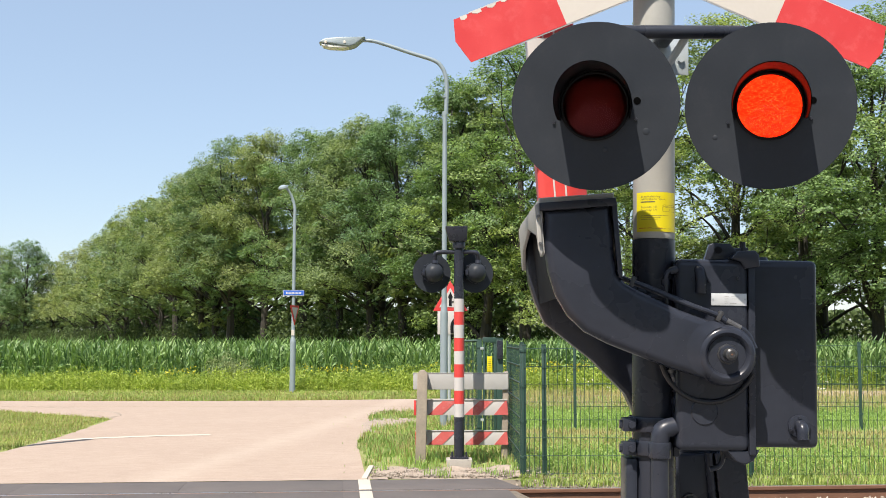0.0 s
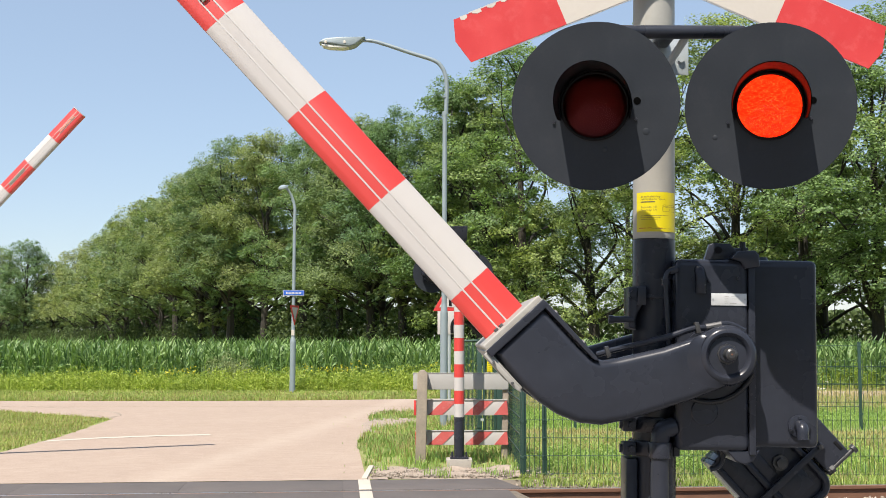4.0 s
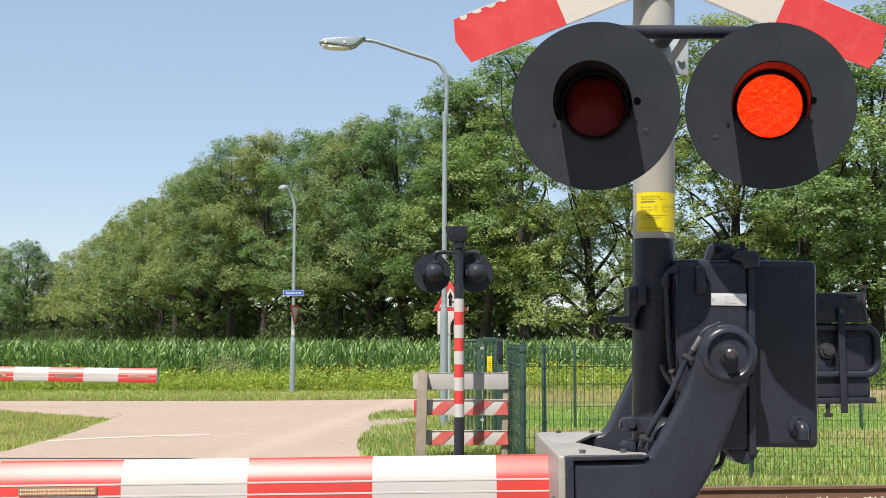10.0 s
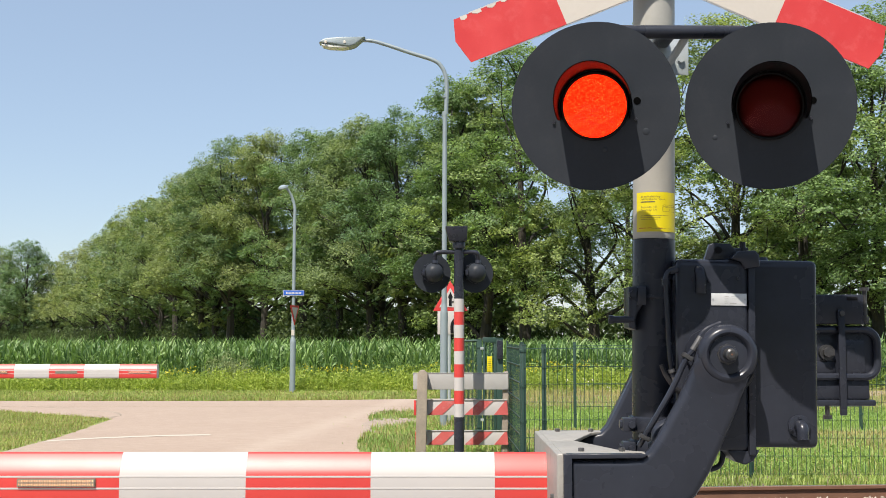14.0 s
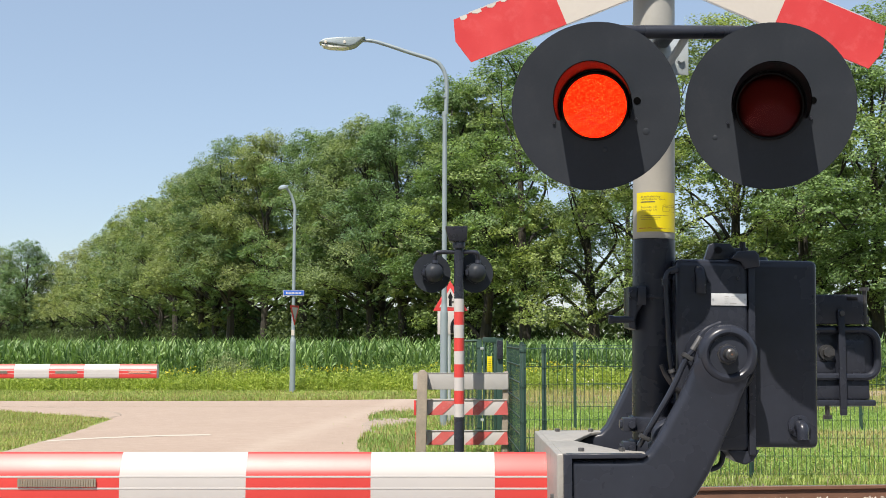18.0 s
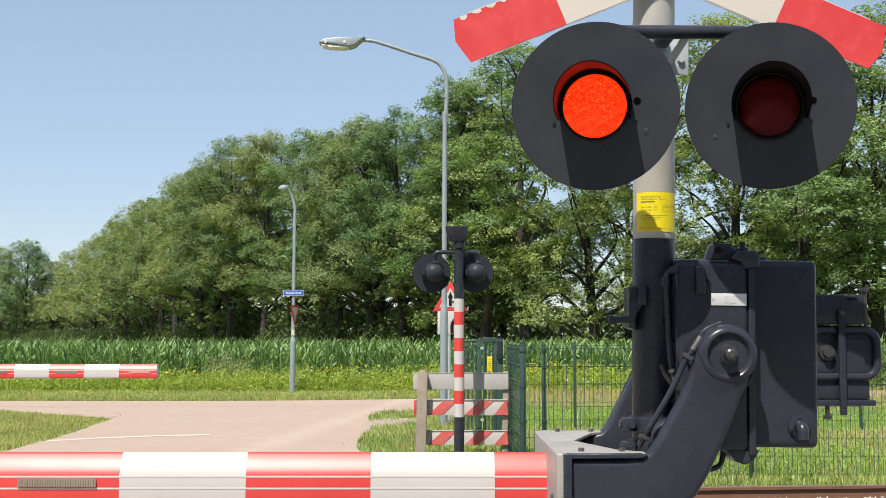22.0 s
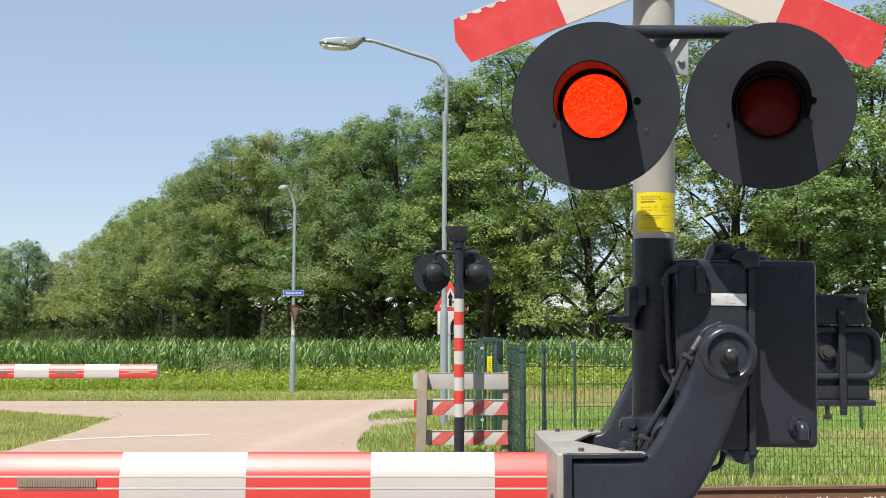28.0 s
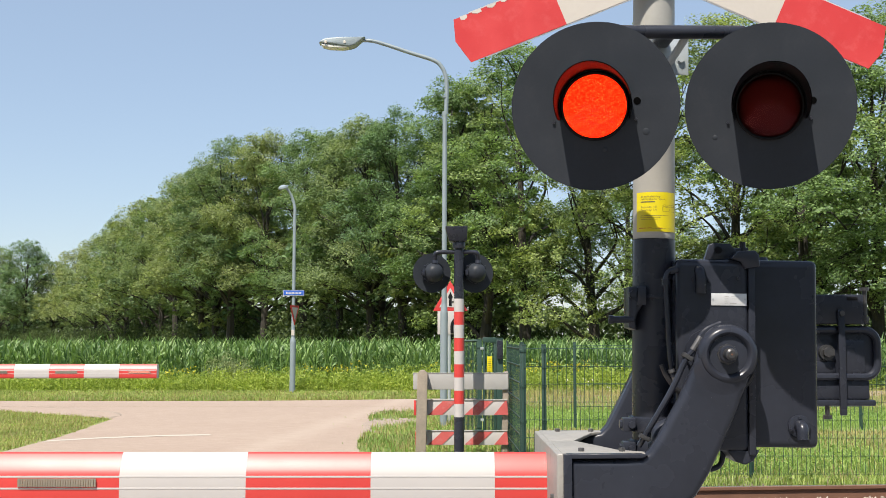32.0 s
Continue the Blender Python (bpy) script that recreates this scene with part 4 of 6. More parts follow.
def make_signal_lamp(root, x, z, turn):
    plate = part("signal_lamp", lathe([(0.097, 0.0), (0.249, 0.0), (0.249, 0.003), (0.097, 0.003), (0.097, 0.0)], 72), M_BLACK_DISC, root, "round matt black backing plate of a red lamp")
    plate.matrix_basis = pose(x, -0.41, z, 8, 0, turn) @ Matrix.Scale(0.998 if x < 0 else 0.988, 4)
    b = bmesh.new()
    n, rings = 40, []
    for k in range(n + 1):
        a = radians(-112 + 224 * k / n)
        ln = 0.045 + 0.185 * math.cos(a * 0.62) ** 1.4
        rings.append((math.sin(a), math.cos(a), ln))
    for r in (0.110, 0.1075):
        back = [b.verts.new((s * r, 0.0, c * r)) for s, c, _ in rings]
        front = [b.verts.new((s * r * 1.02, -l, c * r * 1.02)) for s, c, l in rings]
        for k in range(n):
            b.faces.new((back[k], back[k + 1], front[k + 1], front[k]))
    part("hood", b, M_HOOD, plate)
    part("rim", lathe([(0.094, 0.0), (0.094, -0.012), (0.099, -0.015), (0.103, -0.010), (0.103, 0.0)], 48), M_BLACK_FLAT, plate)
    part("lens", lathe([(r, 0.0807 - math.sqrt(0.13 ** 2 - r * r)) for r in (0.095, 0.086, 0.076, 0.064, 0.052, 0.040, 0.028, 0.016, 0.006, 0.0)], 48), M_LENS, plate, "domed red glass lens")
    part("reflector", lathe([(0.108, 0.050), (0.0, 0.050)], 48), M_OPTIC, plate, "glowing red lamp optic")
    part("housing", lathe([(0.225, 0.004), (0.225, 0.075), (0.13, 0.10), (0.115, 0.16), (0.07, 0.20), (0.0, 0.21)], 48), M_BLACK, plate)
    # made-up leaves: they cover the always-lit optic so the lamp blinks
    leaves = []
    for side in (-1, 1):
        arc = [(side * 0.106 * math.sin(math.pi * k / 20), 0.106 * math.cos(math.pi * k / 20)) for k in range(21)]
        leaf = part("shutter", prism(arc, 0.018, 0.020), M_OPTIC_COVER, plate)
        leaves.append((leaf, side))
    # no hole is cut: a near-black disc paints its inner shade
    part("peep_hole", rod((0.124, -0.0012, 0.013), (0.124, 0.002, 0.013), 0.011, seg=16), M_PAINTED_HOLE, plate)
    for bx, bz in ((-0.122, -0.045), (0.119, -0.04)):
        part("bolt", bolt(bx, 0.0, bz, 0.005, 0.006), M_BLACK, plate)
    for dx, dz, r in ((0.150, -0.078, 0.011), (0.030, -0.128, 0.008)) if x < 0 else ((-0.16, -0.09, 0.008),):
        part("dent", lathe([(r, 0.0), (r * 0.85, -0.0006), (r * 0.5, -0.0014), (0.0, -0.0020)], 16), M_BLACK_DISC, plate).matrix_basis = pose(dx, 0, dz)
    LAMPS.append((plate, leaves))


def make_mast():
    root = thing("crossing_signal", MAST, "grey and black crossing mast with two red lamps and a cross", "crossing signal")
    part("mast", rod((0, 0, 1.889), (0, 0, 4.2), 0.0685, seg=32, w=0.01), M_POLE, root)
    part("mast_base", rod((0, 0, 0), (0, 0, 1.889), 0.070, seg=32), M_BLACK, root, "black painted lower mast")
    part("foot_plate", box(-0.2, 0.2, -0.2, 0.2, -0.02, 0.03, 0.006), M_CONCRETE, root)
    # notice wrapped round the mast
    b = bmesh.new()
    cols = [(-62 + 124 * k / 12) for k in range(13)]
    lo = [b.verts.new((0.0702 * math.sin(radians(a)), -0.0702 * math.cos(radians(a)), 1.912)) for a in cols]
    hi = [b.verts.new((0.0702 * math.sin(radians(a)), -0.0702 * math.cos(radians(a)), 2.041)) for a in cols]
    for k in range(12):
        b.faces.new((lo[k], lo[k + 1], hi[k + 1], hi[k]))
    notice = part("notice", b, M_YELLOW, root, "yellow notice with small dark print")

    def ink(a0, a1, z, h, paint=None):
        s = bmesh.new()
        cc = [a0 + (a1 - a0) * k / 6 for k in range(7)]
        l = [s.verts.new((0.0708 * math.sin(radians(a)), -0.0708 * math.cos(radians(a)), z)) for a in cc]
        t = [s.verts.new((0.0708 * math.sin(radians(a)), -0.0708 * math.cos(radians(a)), z + h)) for a in cc]
        for k in range(6):
            s.faces.new((l[k], l[k + 1], t[k + 1], t[k]))
        part("print_bar", s, paint or M_INK, notice)

    def letters(words, a0, a1, z):
        """Words set along the round mast between two angles."""
        cu = bpy.data.curves.new("lettering", "FONT")
        cu.body, cu.size, cu.align_y = words, 1.0, "CENTER"
        cu.resolution_u = 2
        tmp = new("lettering", cu)
        me = bpy.data.meshes.new_from_object(tmp.evaluated_get(bpy.context.evaluated_depsgraph_get()))
        bpy.data.objects.remove(tmp)
        s = bmesh.new()
        s.from_mesh(me)
        bpy.data.meshes.remove(me)
        bmesh.ops.triangulate(s, faces=s.faces)
        wide = max(v.co.x for v in s.verts)
        k = 0.0708 * radians(a1 - a0) / wide
        for v in s.verts:
            a = radians(a0) + v.co.x * k / 0.0708
            v.co = (0.0708 * math.sin(a), -0.0708 * math.cos(a), z + v.co.y * min(k, 0.0078))
        part("lettering", s, M_INK, notice)

    letters("Bij defect/storing,", -47, 7, 2.0265)
    letters("bel Meldkamer Spoor:", -47, 22, 2.0180)
    letters("Geocode:", -47, -16, 1.9920)
    letters("123", -12, -2, 1.9920)
    letters("Overweg:", -47, -16, 1.9825)
    letters("5.0", -12, -3, 1.9825)
    letters("Paalnummer", 15, 54, 1.9935)
    letters("1", 34, 36, 1.9835)
    for a0, a1, z, h in ((-47, -7, 2.0075, 0.0035), (-47, 32, 1.9635, 0.0013), (-47, 7, 1.9575, 0.0010), (-47, 0, 1.9515, 0.0010), (13, 57, 1.9985, 0.0007), (13, 57, 1.9775, 0.0007), (13, 14, 1.9775, 0.021), (56, 57, 1.9775, 0.021)):
        ink(a0, a1, z, h)
    for a0, a1 in ((-52, -46), (-45, -30), (-28, -16), (2, 12)):
        ink(a0, a1, 1.9225, 0.0022, M_RED_INK)
    ink(-16, 40, 1.9215, 0.0008)
    # lamp bar and brackets
    part("lamp_bar", rod((-0.25, -0.20, 2.532), (0.25, -0.20, 2.537), 0.022, seg=18, w=0.004), M_BLACK, root)
    for x in (-0.25, 0.25):
        part("lamp_bracket", pipe(curve_points([(x * 0.96, -0.20, 2.533), (x * 1.02, -0.24, 2.50), (x * 1.02, -0.26, 2.40), (x * 1.02, -0.27, 2.32)], 4), 0.02, 10), M_BLACK, root)
    part("strut", rod((0.02, -0.08, 2.44), (0.075, -0.19, 2.535), 0.013, seg=10), M_GALV, root)
    part("bar_clamp", box(-0.03, 0.03, -0.20, -0.05, 2.515, 2.55, 0.006), M_BLACK, root)
    plate = part("bracket_plate", box(-0.075, 0.098, -0.085, -0.077, 2.425, 2.545, 0.003), M_GALV, root)
    part("bolt", bolt(0.072, -0.085, 2.475, 0.012, 0.012), M_GALV, plate)
    make_signal_lamp(root, -0.251, 2.2495, -11)
    make_signal_lamp(root, 0.2675, 2.2575, -14)
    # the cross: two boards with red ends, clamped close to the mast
    # set deeper by scaling about the eye, fitted to the camera's view
    away_from_eye = Matrix.Translation(EYE_SPOT) @ Matrix.Scale(1.0765, 4) @ Matrix.Translation(-EYE_SPOT)
    for lean, y, cx in ((22.8, -0.345, -0.016), (-22.8, -0.332, -0.004)):
        half, wide, red = 0.680, 0.0715, 0.366
        outline_l = [(-half, wide - 0.001), (-half - 0.020, 0.006), (-half, -wide), (-red, -wide), (-red, wide)]
        board = part("cross_board", prism([(-red, -wide), (red, -wide), (red, wide), (-red, wide)], 0, 0.004), M_SIGN_WHITE, root, "cream cross board with red ends")
        board.matrix_basis = away_from_eye @ pose(cx, y, 2.724, 0, -lean, 0)
        part("red_end", prism(outline_l, 0, 0.004), M_SIGN_RED, board)
        part("red_end", prism([(-x, -z) for x, z in outline_l], 0, 0.004), M_SIGN_RED, board)
        if lean > 0:
            wr = random.Random(5)
            x = -half + 0.02
            while x < -red - 0.06:
                w = wr.uniform(0.008, 0.03)
                part("worn_edge", prism([(x, wide - wr.uniform(0.004, 0.011)), (x + w * 0.5, wide - wr.uniform(0.006, 0.016)), (x + w, wide - wr.uniform(0.003, 0.010)), (x + w, wide), (x, wide)], -0.0006, 0.001), M_SIGN_WHITE, board, "worn pale edge")
                x += w * wr.uniform(0.9, 2.2)
        part("edge_strip", box(-half + 0.05, half - 0.05, 0.001, 0.005, -wide - 0.0035, -wide, 0), M_SIGN_EDGE, board)
        part("edge_strip", box(-half + 0.05, half - 0.05, 0.001, 0.005, wide, wide + 0.0035, 0), M_SIGN_EDGE, board)
    part("cross_clamp", box(-0.03, 0.03, -0.071, -0.05, 2.79, 2.835, 0.004), M_GALV, root)
    return root


ARM = [(-0.463, -0.302), (-0.310, -0.302), (-0.258, -0.298), (-0.230, -0.279), (-0.203, -0.239), (-0.138, -0.125), (-0.095, -0.028)] + \
      [(0.003 + 0.090 * math.cos(radians(a)), -0.002 + 0.090 * math.sin(radians(a))) for a in range(162, -48, -12)] + \
      [(0.030, -0.165), (-0.026, -0.284), (-0.055, -0.345), (-0.095, -0.410), (-0.145, -0.455), (-0.205, -0.484), (-0.270, -0.500), (-0.340, -0.506), (-0.458, -0.500)]


REAR_ARM = [(-0.463, -0.300), (-0.310, -0.299), (-0.268, -0.290), (-0.244, -0.265), (-0.205, -0.190), (-0.150, -0.079), (-0.100, 0.020), (-0.050, 0.085), (0.02, 0.110),
            (0.42, 0.150), (0.42, -0.130), (0.25, -0.145), (0.137, -0.192), (0.012, -0.298), (-0.061, -0.379), (-0.132, -0.457), (-0.205, -0.484), (-0.270, -0.500), (-0.340, -0.506), (-0.458, -0.500)]
BOOM_Y, BOOM_HALF = -0.045, 0.046  # the boom's middle plane and half its depth


def boom_ring():
    """Section of the boom in y and z: upright sides under long sloping shoulders."""
    half = [(0.0460, -0.436), (0.0460, -0.402), (0.0440, -0.388), (0.0385, -0.3760), (0.0125, -0.3285), (0.0060, -0.3248), (0.0, -0.3240)]
    out = half + [(-y, z) for y, z in half[-2:0:-1]]
    out = out + [(-0.0460, -0.436), (-0.0460, -0.460), (-0.0455, -0.472), (-0.039, -0.485), (0.039, -0.485), (0.0455, -0.472), (0.0460, -0.460)]
    return [(y + BOOM_Y, z + 0.005) for y, z in out]


def make_gate(at):
    root = thing("barrier_gate", at, "black level crossing barrier machine with a red and white boom", "barrier")
    # machine case
    case = part("case", box(0.036, 0.270, -0.17, 0.17, 1.211, 1.823, 0.024, 4), M_BLACK, root)
    part("cover", box(0.286, 0.512, -0.105, 0.17, 1.218, 1.828, 0.026, 4), M_BLACK, root)
    part("flange", box(0.267, 0.290, -0.173, 0.18, 1.200, 1.838, 0.006), M_BLACK, root)
    part("top_lip", prism([(0.208, 1.824), (0.230, 1.849), (0.286, 1.852), (0.299, 1.838), (0.301, 1.800), (0.253, 1.792), (0.240, 1.814)], -0.190, 0.18, 0.007), M_BLACK, root)
    part("bottom_lip", prism([(0.197, 1.214), (0.304, 1.214), (0.284, 1.180), (0.258, 1.168), (0.230, 1.176)], -0.16, 0.0, 0.006), M_BLACK, root)
    part("lifting_lug", prism([(0.138, 1.823), (0.155, 1.875), (0.168, 1.880), (0.222, 1.878), (0.246, 1.852), (0.25, 1.823)], -0.12, -0.09, 0.004), M_BLACK, root)
    # solid dull black plug paints the dark of the lug's hole
    part("lug_eye", rod((0.183, -0.125, 1.856), (0.183, -0.085, 1.856), 0.012, seg=14), M_BLACK_FLAT, root)
    part("lock_pin", rod((0.235, -0.10, 1.857), (0.285, -0.10, 1.860), 0.008, seg=10, bm=rod((0.268, -0.10, 1.845), (0.268, -0.10, 1.885), 0.010, seg=10)), M_BLACK, root)
    part("filler_cap", lathe([(0.0, 1.842), (0.03, 1.842), (0.034, 1.836), (0.034, 1.826)], 20, "Z"), M_BLACK, root).matrix_basis = pose(0.345, 0.0, 0.0)
    plate = part("rating_plate", box(0.147, 0.261, -0.1735, -0.17, 1.674, 1.713, 0.001), M_PLATE, root, "small aluminium rating plate with rubbed print")
    for x in (0.153, 0.255):
        part("screw", rod((x, -0.1735, 1.694), (x, -0.176, 1.694), 0.0028, seg=8), M_GALV, plate)
    for x0, x1, z in ((0.19, 0.203, 1.702), (0.212, 0.236, 1.702), (0.19, 0.202, 1.695), (0.209, 0.230, 1.695), (0.19, 0.203, 1.688), (0.207, 0.228, 1.681), (0.19, 0.199, 1.681)):
        part("print_bar", box(x0, x1, -0.1741, -0.1736, z, z + 0.0013), M_PRINT, plate)
    # gland with a short tube on the case
    part("gland", pipe(curve_points([(0.113, -0.178, 1.712), (0.113, -0.180, 1.755), (0.111, -0.174, 1.782), (0.108, -0.150, 1.792)], 5), 0.0175, 14), M_BLACK, root)
    for x, z in ((0.088, 1.757), (0.112, 1.795), (0.140, 1.752), (0.235, 1.762)):
        part("bolt", bolt(x, -0.17, z, 0.006, 0.008), M_BLACK, root)
    vent = part("vent_flange", rod((0.445, -0.105, 1.289), (0.445, -0.116, 1.289), 0.036, seg=28, w=0.003), M_BLACK, root)
    part("vent_spout", pipe(curve_points([(0.445, -0.11, 1.291), (0.445, -0.143, 1.287), (0.445, -0.150, 1.249)], 4), 0.019, 14), M_BLACK, vent)
    for a in (90, 200, 340):
        part("bolt", bolt(0.445 + 0.028 * math.cos(radians(a)), -0.116, 1.289 + 0.028 * math.sin(radians(a)), 0.005, 0.006), M_BLACK, vent)
    # bearing on the case and the sweep of cable under it
    part("bearing", rod((SHAFT[0], -0.13, SHAFT[2]), (SHAFT[0], -0.195, SHAFT[2]), 0.075, seg=28), M_BLACK, root)
    part("cover_disc", lathe([(0.0, -0.004), (0.040, -0.004), (0.044, 0.0)], 28), M_BLACK, root).matrix_basis = pose(0.125, -0.17, 1.335)
    loop = [(0.137 + 0.155 * math.cos(radians(a)), -0.178, 1.524 + 0.155 * math.sin(radians(a)) * 1.02) for a in range(195, 345, 10)]
    part("cable", pipe(loop, 0.008, 8), M_RUBBER, root)
    part("cable", pipe(curve_points([(0.040, -0.175, 1.786), (0.014, -0.178, 1.783), (0.0, -0.180, 1.760), (0.001, -0.180, 1.70), (0.007, -0.180, 1.60), (0.014, -0.180, 1.50), (0.022, -0.180, 1.445)], 6), 0.0078, 10), M_BLACK, root, "black cable with crimped ends")
    part("cable_gland", rod((-0.001, -0.180, 1.735), (-0.001, -0.180, 1.757), 0.0125, seg=12, bm=rod((0.012, -0.178, 1.781), (0.036, -0.175, 1.788), 0.0125, seg=12)), M_BLACK, root)
    part("cable_sleeve", rod((0.016, -0.180, 1.468), (0.019, -0.180, 1.458), 0.0115, seg=12, bm=rod((0.021, -0.180, 1.452), (0.027, -0.180, 1.428), 0.0065, seg=10)), M_WORN_BRIGHT, root)
    part("hook", pipe(curve_points([(0.21, -0.05, 1.225), (0.213, -0.05, 1.185), (0.200, -0.05, 1.152), (0.170, -0.05, 1.140)], 5), 0.009, 8), M_BLACK, root)
    chips = bmesh.new()
    crng = random.Random(71)
    for k in range(20):
        x, z, r = crng.uniform(0.05, 0.275), crng.uniform(1.25, 1.81), crng.uniform(0.0003, 0.0008)
        box(x - r, x + r * crng.uniform(0.6, 2), -0.1706, -0.1700, z - r, z + r * crng.uniform(0.5, 1.5), bm=chips)
    tagged(part("paint_chips", chips, M_WORN_BRIGHT, case), kind="stuff")
    toward_eye = Matrix.Translation(EYE_SPOT) @ Matrix.Scale(0.988, 4) @ Matrix.Translation(-EYE_SPOT)
    machine = list(root.children)
    for ob in machine:  # machine moved back, then scaled about the eye to fit the view
        ob.matrix_basis = toward_eye @ pose(0.019, 0.08, 0) @ ob.matrix_basis
    # bands that hold the machine to the mast
    for z0, z1 in ((1.265, 1.314), (1.190, 1.238)):
        band = part("mast_band", rod((0, 0, z0), (0, 0, z1), 0.083, seg=32, w=0.006), M_BLACK, root)
        part("band_lug", box(-0.112, -0.070, -0.075, -0.02, z0 + 0.003, z1 - 0.003, 0.006), M_BLACK, band)
        part("bolt", rod((-0.120, -0.05, (z0 + z1) / 2), (-0.105, -0.05, (z0 + z1) / 2), 0.014, seg=6), M_BLACK, band)
        part("bolt", bolt(-0.085, -0.075, (z0 + z1) / 2, 0.012, 0.016), M_BLACK, band)
        part("band_arm", box(0.05, 0.05 + 0.02, -0.07, 0.10, z0, z1, 0.004), M_BLACK, band)
    strap = part("mast_band", rod((0, 0, 1.694), (0, 0, 1.706), 0.0765, seg=32, w=0.002), M_BLACK, root)
    part("band_lug", prism([(-0.097, 1.730), (-0.052, 1.735), (-0.052, 1.668), (-0.066, 1.650), (-0.074, 1.625), (-0.072, 1.592), (-0.096, 1.600)], -0.085, 0.02, 0.006), M_BLACK, strap)
    part("bolt", bolt(-0.086, -0.085, 1.705, 0.012, 0.014, box(-0.070, -0.042, -0.098, -0.02, 1.672, 1.732, 0.004)), M_BLACK, strap)
    part("stop_pin", rod((-0.155, -0.08, 1.625), (-0.08, -0.08, 1.625), 0.011, seg=10, bm=rod((-0.160, -0.08, 1.625), (-0.145, -0.08, 1.625), 0.014, seg=10)), M_BLACK, root)
    # conduit that stands on the ground
    part("conduit", pipe([(-0.003, -0.115, 0.0), (-0.003, -0.115, 0.6), (-0.003, -0.115, 1.21)] + curve_points([(-0.003, -0.115, 1.235), (0.005, -0.115, 1.275), (0.045, -0.11, 1.29)], 4), 0.030, 16), M_BLACK, root)
    part("conduit_collar", rod((-0.003, -0.115, 1.19), (-0.003, -0.115, 1.24), 0.036, seg=16, w=0.004), M_BLACK, root)
    part("base_casing", box(-0.100, -0.060, -0.055, 0.06, 0.0, 1.182, 0.012), M_BLACK, root)
    # moving arm: everything below turns with it about the pivot
    arm = part("arm", prism(ARM, -0.42, -0.360, 0.024, 5), M_BLACK, root, "black cast barrier arm")
    tool = new("cutter", bpy.data.meshes.new("cutter"))
    tb = lathe([(0.0, -0.470), (0.060, -0.470), (0.056, -0.424), (0.053, -0.409), (0.049, -0.404), (0.0, -0.404)], 48)
    bmesh.ops.remove_doubles(tb, verts=tb.verts, dist=1e-5)
    bmesh.ops.recalc_face_normals(tb, faces=tb.faces)
    tb.to_mesh(tool.data)
    tb.free()
    cut = arm.modifiers.new("dish", "BOOLEAN")
    cut.operation, cut.object = "DIFFERENCE", tool
    shaped = bpy.data.meshes.new_from_object(arm.evaluated_get(bpy.context.evaluated_depsgraph_get()))
    arm.modifiers.clear()
    shaped.set_sharp_from_angle(angle=radians(35))
    arm.data = shaped
    bpy.data.objects.remove(tool)
    arm.matrix_basis = pose(*PIVOT) @ Matrix.Scale(ARM_SIZE, 4)
    part("hub_ring", lathe([(0.0530, -0.4080), (0.0550, -0.4210), (0.0595, -0.4295), (0.0660, -0.4335), (0.0735, -0.4325), (0.0805, -0.4270), (0.0865, -0.4160), (0.0905, -0.395), (0.0905, -0.385)], 48), M_BLACK, arm).matrix_basis = pose(0.003, 0, -0.002)
    fillet = bmesh.new()
    inner, outer = [], []
    for k in range(25):
        f = k / 24
        a = radians(188 + 120 * f)
        r = 0.090 + 0.034 * math.sin(math.pi * f) ** 0.7
        inner.append(fillet.verts.new((0.080 * math.cos(a), -0.4280, 0.080 * math.sin(a))))
        outer.append([fillet.verts.new((q * math.cos(a), y, q * math.sin(a))) for q, y in ((0.080 + (r - 0.080) * 0.35, -0.4250), (0.080 + (r - 0.080) * 0.7, -0.4212), (r, -0.4196))])
    for k in range(24):
        rows = [[inner[k]] + outer[k], [inner[k + 1]] + outer[k + 1]]
        for j in range(3):
            fillet.faces.new((rows[0][j], rows[0][j + 1], rows[1][j + 1], rows[1][j]))
    bmesh.ops.recalc_face_normals(fillet, faces=fillet.faces)
    part("hub_fillet", fillet, M_BLACK, arm)
    part("shaft", rod((0, -0.436, 0), (0, 0.41, 0), 0.0255, seg=24, w=0.004), M_BLACK, arm)
    part("washer", lathe([(0.0, -0.4165), (0.034, -0.4165), (0.038, -0.413), (0.040, -0.403)], 32), M_WORN, arm, "worn steel washer round the pivot")
    part("washer_nut", rod((0, -0.415, 0), (0, -0.4235, 0), 0.031, seg=8, w=0.002), M_WORN, arm)
    pin = part("shaft_end", lathe([(0.0, -0.472), (0.010, -0.472), (0.0165, -0.467), (0.0175, -0.462), (0.0175, -0.430)], 24), M_WORN, arm)
    part("grease_nipple", rod((0, -0.4715, 0.0), (0, -0.4735, 0.0), 0.003, seg=8), M_RAIL, pin)
    part("grease_stub", rod((-0.043, -0.402, 0.026), (-0.043, -0.412, 0.026), 0.004, seg=8), M_WORN, arm)
    part("end_flange", prism([(-0.4795, -0.287), (-0.455, -0.287), (-0.455, -0.513), (-0.4795, -0.513)], -0.429, -0.404, 0.004), M_BLACK, arm)
    chips = bmesh.new()
    for k in range(11):
        f = crng.random()
        x, z, r = -0.36 * f + crng.uniform(-0.06, 0.03), -0.12 - 0.33 * f ** 1.4 + crng.uniform(-0.03, 0.03), crng.uniform(0.0004, 0.0008)
        box(x - r, x + r * crng.uniform(0.6, 2), -0.4207, -0.4200, z - r, z + r * crng.uniform(0.5, 1.5), bm=chips)
    tagged(part("paint_chips", chips, M_WORN_BRIGHT, arm), kind="stuff")
    part("rear_arm", prism(REAR_ARM, 0.315, 0.40, 0.014, 3), M_BLACK, arm)
